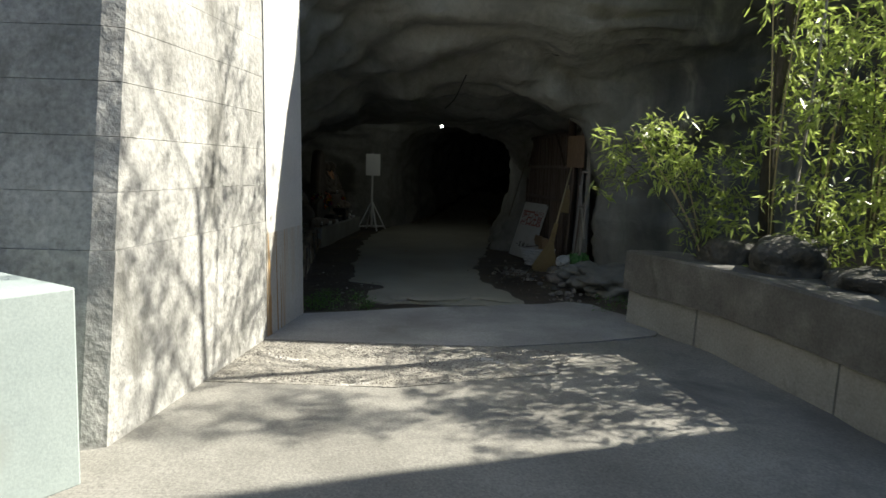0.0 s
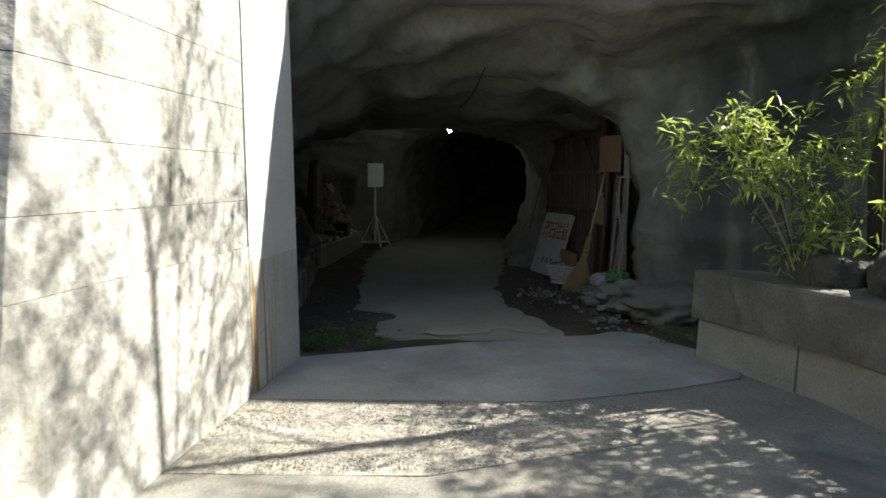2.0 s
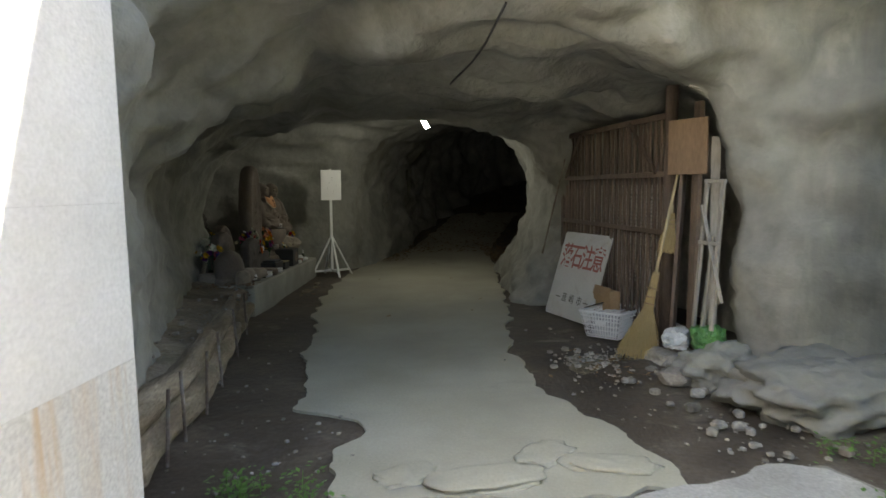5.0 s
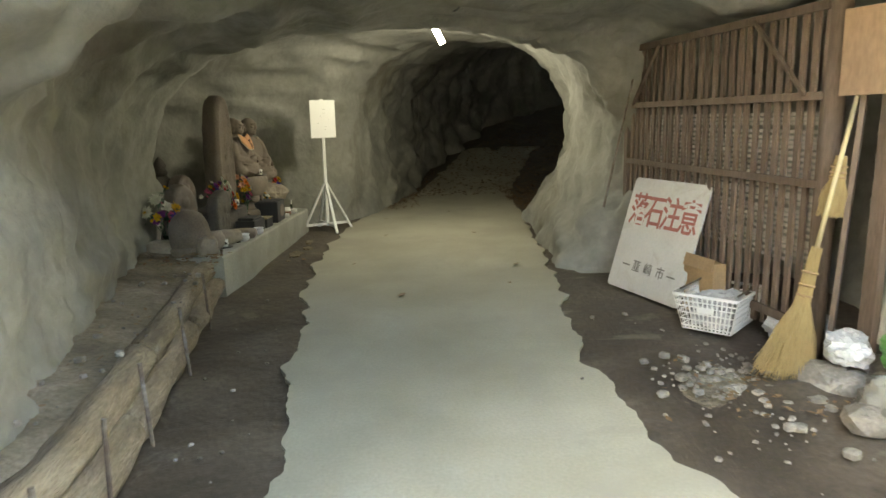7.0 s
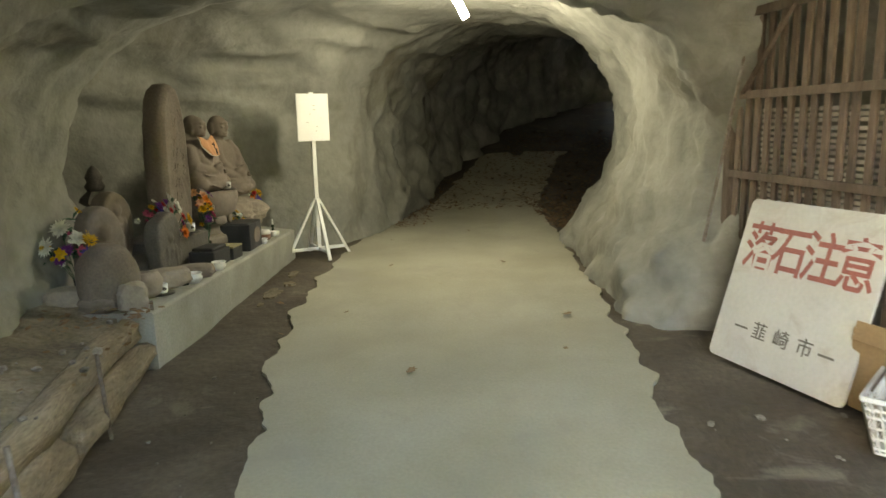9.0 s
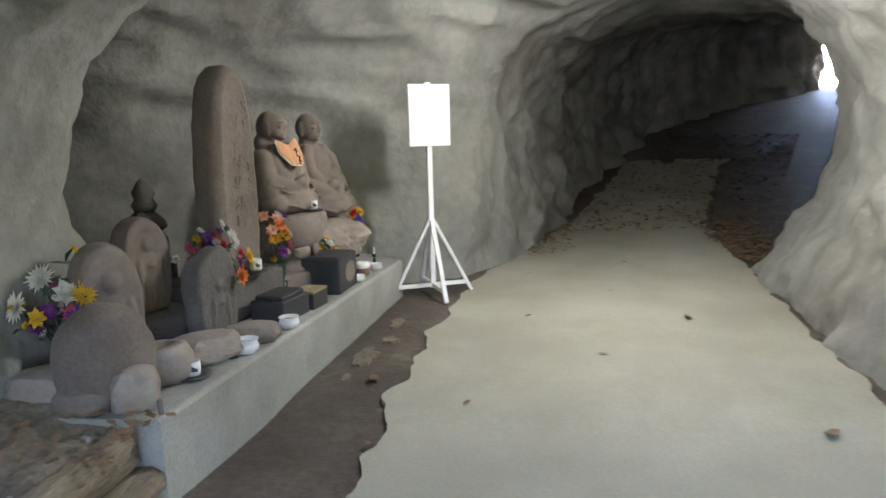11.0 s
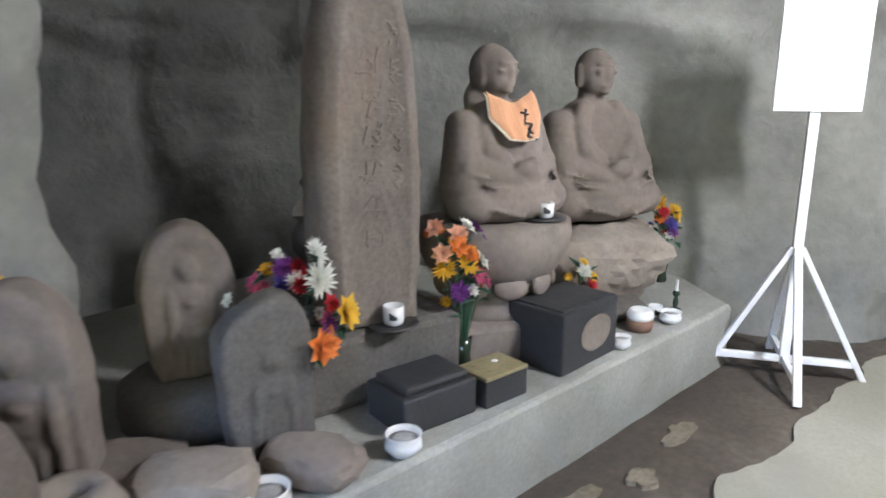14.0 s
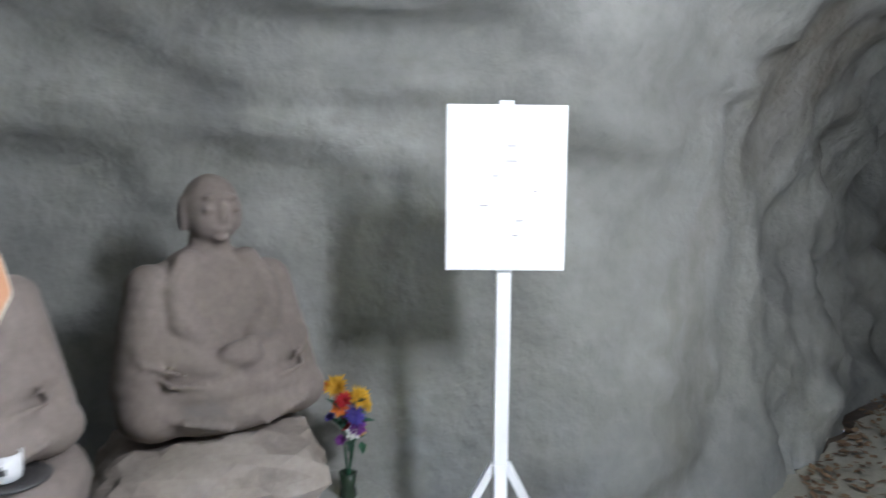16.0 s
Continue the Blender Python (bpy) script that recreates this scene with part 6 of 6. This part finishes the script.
for k in range(12):
    x, y = rnd.uniform(1.75, 2.5), rnd.uniform(7.35, 8.05)
    w = thing("weed", x, y, -0.02, rnd.uniform(0, 360), "small green weed on damp earth", "weed", "weeds at the cave mouth")
    bm = bmesh.new()
    for j in range(26):
        p = Vector((rnd.gauss(0, 0.05), rnd.gauss(0, 0.05), rnd.uniform(0.01, 0.11)))
        l, a = rnd.uniform(0.02, 0.045), rnd.uniform(0, 6.283)
        d, sd = Vector((math.cos(a), math.sin(a), rnd.uniform(-0.2, 0.6))) * l, Vector((-math.sin(a), math.cos(a), 0)) * l * 0.35
        bm.faces.new([bm.verts.new(q) for q in (p, p + d * 0.5 + sd, p + d, p + d * 0.5 - sd)])
    part("leaves", bm, WEED_LEAF, w)
    part("stem", rod((0, 0, 0), (0.01, 0, 0.10), 0.003, 0.002, 5), WEED_LEAF, w)


# ---- loose stones, rubble and dead leaves ----
def scatter(name, count, region, size, seed, material, label, category, group, z=0.0, sub=2):
    rnd = random.Random(seed)
    meshes = [finish(stone(1, 1, 0.65, 100 + seed + k, sub, 0.22), name, material) for k in range(5)]
    for k in range(count):
        x, y = region(rnd)
        s = size[0] + (size[1] - size[0]) * rnd.random() ** 2.2
        ob = new(name, meshes[k % 5])
        ob.matrix_world = pose(x, y, z - 0.12 * s, 0, 0, rnd.uniform(0, 360)) @ Matrix.Diagonal((s, s * rnd.uniform(0.6, 1), s, 1))
        tagged(ob, label, category, group)


scatter("rubble_stone", 60, lambda r: (r.gauss(1.42, 0.22), r.gauss(9.95, 0.25)), (0.02, 0.09), 3, RUBBLE, "broken stone in the rubble by the gate", "stone", "rubble by the gate", 0.01)
scatter("rubble_stone", 110, lambda r: (r.gauss(1.35, 0.28), r.gauss(9.9, 0.35)), (0.012, 0.045), 15, RUBBLE, "small pale stone chip by the gate", "stone", "rubble by the gate", 0.0, 1)
scatter("rubble_stone", 110, lambda r: (r.gauss(1.16, 0.20), r.gauss(10.08, 0.20)), (0.015, 0.075), 25, PALE_RUBBLE, "pale broken plaster and stone chip by the broom", "stone", "rubble by the gate", 0.01)
scatter("rubble_stone", 26, lambda r: (r.gauss(1.85, 0.22), r.gauss(9.65, 0.22)), (0.10, 0.34), 5, RUBBLE, "broken stone in the rubble by the gate", "stone", "rubble by the gate", 0.01)
scatter("rubble_stone", 24, lambda r: (r.uniform(1.3, 2.0), r.uniform(7.9, 9.3)), (0.02, 0.12), 7, RUBBLE, "broken stone at the cave mouth", "stone", "rubble at the cave mouth", 0.0)
scatter("pebble", 40, lambda r: (r.uniform(-1.95, -1.4), r.uniform(7.6, 12.6)), (0.012, 0.035), 9, RUBBLE, "small pale pebble on the earth", "pebble", "pebbles on the cave floor", -0.01, 1)
scatter("pebble", 60, lambda r: (r.uniform(-1.65, -0.75), r.uniform(7.1, 8.9)), (0.012, 0.04), 21, RUBBLE, "small pale pebble on the earth", "pebble", "pebbles on the cave floor", -0.01, 1)
scatter("pebble", 60, lambda r: (r.uniform(1.0, 2.3), r.uniform(7.7, 9.0)), (0.012, 0.045), 23, RUBBLE, "small pale pebble on the earth", "pebble", "pebbles on the cave floor", -0.01, 1)
scatter("pebble", 40, lambda r: (r.uniform(0.75, 1.9), r.uniform(8.6, 11.5)), (0.012, 0.045), 11, RUBBLE, "small pale pebble on the earth", "pebble", "pebbles on the cave floor", -0.01, 1)
scatter("bank_stone", 80, lambda r: (r.uniform(-2.7, -2.1), r.uniform(8.0, 12.4)), (0.01, 0.06), 13, RUBBLE, "pale stone on the earth bank", "stone", "stones on the bank", 0.35, 2)


def dead_leaves(name, count, region, seed, z, size, label):
    rnd = random.Random(seed)
    bm = bmesh.new()
    for _ in range(count):
        x, y = region(rnd)
        zz = z + float(np.interp(y, [s[0] for s in CAVE], [s[6] for s in CAVE])) + rnd.uniform(0.002, 0.03)
        l, a = size * rnd.uniform(0.6, 1.3), rnd.uniform(0, 6.283)
        d, s = Vector((math.cos(a), math.sin(a), rnd.uniform(-0.3, 0.4))) * l, Vector((-math.sin(a), math.cos(a), rnd.uniform(-0.3, 0.3))) * l * 0.3
        p = Vector((x, y, zz))
        vs = [bm.verts.new(q) for q in (p, p + d * 0.5 + s, p + d, p + d * 0.5 - s)]
        bm.faces.new((vs[0], vs[1], vs[2]))
        bm.faces.new((vs[0], vs[2], vs[3]))
    return solo(name, bm, DRYLEAF, Matrix(), label, "dead leaves", kind="stuff")


dead_leaves("leaf_litter", 1500, lambda r: (1.25 + abs(r.gauss(0, 0.55)), 17.2 + abs(r.gauss(0, 1.6))), 41, 0.0, 0.06, "brown dead leaves drifted along the tunnel side")
dead_leaves("leaf_litter", 500, lambda r: (lambda y: (np.interp(y, [17.5, 22.6], [-0.95, 0.15]) + abs(r.gauss(0, 0.2)), y))(r.uniform(17.6, 22)), 43, 0.0, 0.06, "brown dead leaves along the tunnel wall")
dead_leaves("leaf_litter", 2600, lambda r: (lambda y: (float(np.interp(y, [19, 22.6, 27.4], [0.3, 1.2, 3.2])) + r.uniform(-0.7, 2.2), y))(r.uniform(19.2, 27)), 44, -0.01, 0.08, "brown dead leaves covering the earth of the far tunnel")
dead_leaves("leaf_litter", 170, lambda r: (r.gauss(1.45, 0.22), r.gauss(9.9, 0.2)), 45, 0.01, 0.05, "straw and dead leaves swept by the gate")
dead_leaves("leaf_litter", 110, lambda r: (r.uniform(-2.9, -2.15), r.uniform(8.2, 12.2)), 49, 0.33, 0.045, "brown dead leaves and chips on the earth bank")
dead_leaves("leaf_litter", 60, lambda r: (r.uniform(-2.9, -2.2), r.uniform(12.1, 12.6)), 47, 0.38, 0.06, "brown dead leaves beside the shrine")
rnd = random.Random(51)
for (x, y) in ((-1.59, 13.15), (-1.2, 13.6), (-0.4, 14.4), (0.3, 15.2), (0.5, 13.4), (-0.9, 16.7), (0.1, 17.2), (-1.72, 13.9), (-0.7, 12.3), (0.35, 12.6), (-0.9, 15.2), (-0.2, 16.0)):
    bm = bmesh.new()
    l, a = rnd.uniform(0.035, 0.07), rnd.uniform(0, 6.28)
    for k in range(4):
        b_ = a + k * 0.5
        d, s = Vector((math.cos(b_), math.sin(b_), 0.25)) * l, Vector((-math.sin(b_), math.cos(b_), 0.1)) * l * 0.3
        vs = [bm.verts.new(q) for q in (Vector((0, 0, 0.002)), d * 0.5 + s, d, d * 0.5 - s)]
        bm.faces.new(vs)
    solo("fallen_leaf", bm, DRYLEAF, pose(x, y, floor_z(y) + 0.004), "single curled brown leaf on the path", "leaf", "fallen leaves on the path")


# swept mounds of earth and chips under the broom
def mound(x, y, rx, ry, h, material, label):
    bm = bmesh.new()
    rings = []
    for i in range(9):
        f = i / 8
        rings.append([bm.verts.new((x + rx * f * math.cos(a) * (1 + 0.2 * noise.noise(Vector((math.cos(a), math.sin(a), 3)))), y + ry * f * math.sin(a),
                                    h * (1 - f) ** 1.2 - 0.03 * f + 0.014 * noise.noise(Vector((5 * f * math.cos(a), 5 * f * math.sin(a), 1)))))
                      for a in [2 * math.pi * k / 28 for k in range(28)]])
    for a, b in zip(rings, rings[1:]):
        for k in range(28):
            bm.faces.new((a[k], a[(k + 1) % 28], b[(k + 1) % 28], b[k]))
    return solo("earth_mound", bm, material, Matrix(), label, "earth mound", smooth=True)


mound(1.50, 9.85, 0.55, 0.42, 0.075, SOIL, "low swept mound of brown earth and chips")
mound(1.18, 10.02, 0.34, 0.38, 0.035, BANK, "low pale heap of crumbled plaster and earth")

# ---- lamp cable under the roof ----
run = [Vector(p) for p in ((0.23, 9.07, 2.74), (0.17, 9.19, 2.62), (0.13, 9.45, 2.54), (0.09, 9.97, 2.51), (0.03, 10.32, 2.48), (-0.03, 10.53, 2.44), (-0.07, 11.66, 2.48), (-0.13, 12.32, 2.41))]
run.append(Vector((LAMP.x - 0.08, LAMP.y - 0.05, LAMP.z + 0.14)))
solo("lamp_cable", tube(run, 0.009, 0.008), BLACKBOX, pose(0, 0, 0), "thin black cable slung under the cave roof", "cable")
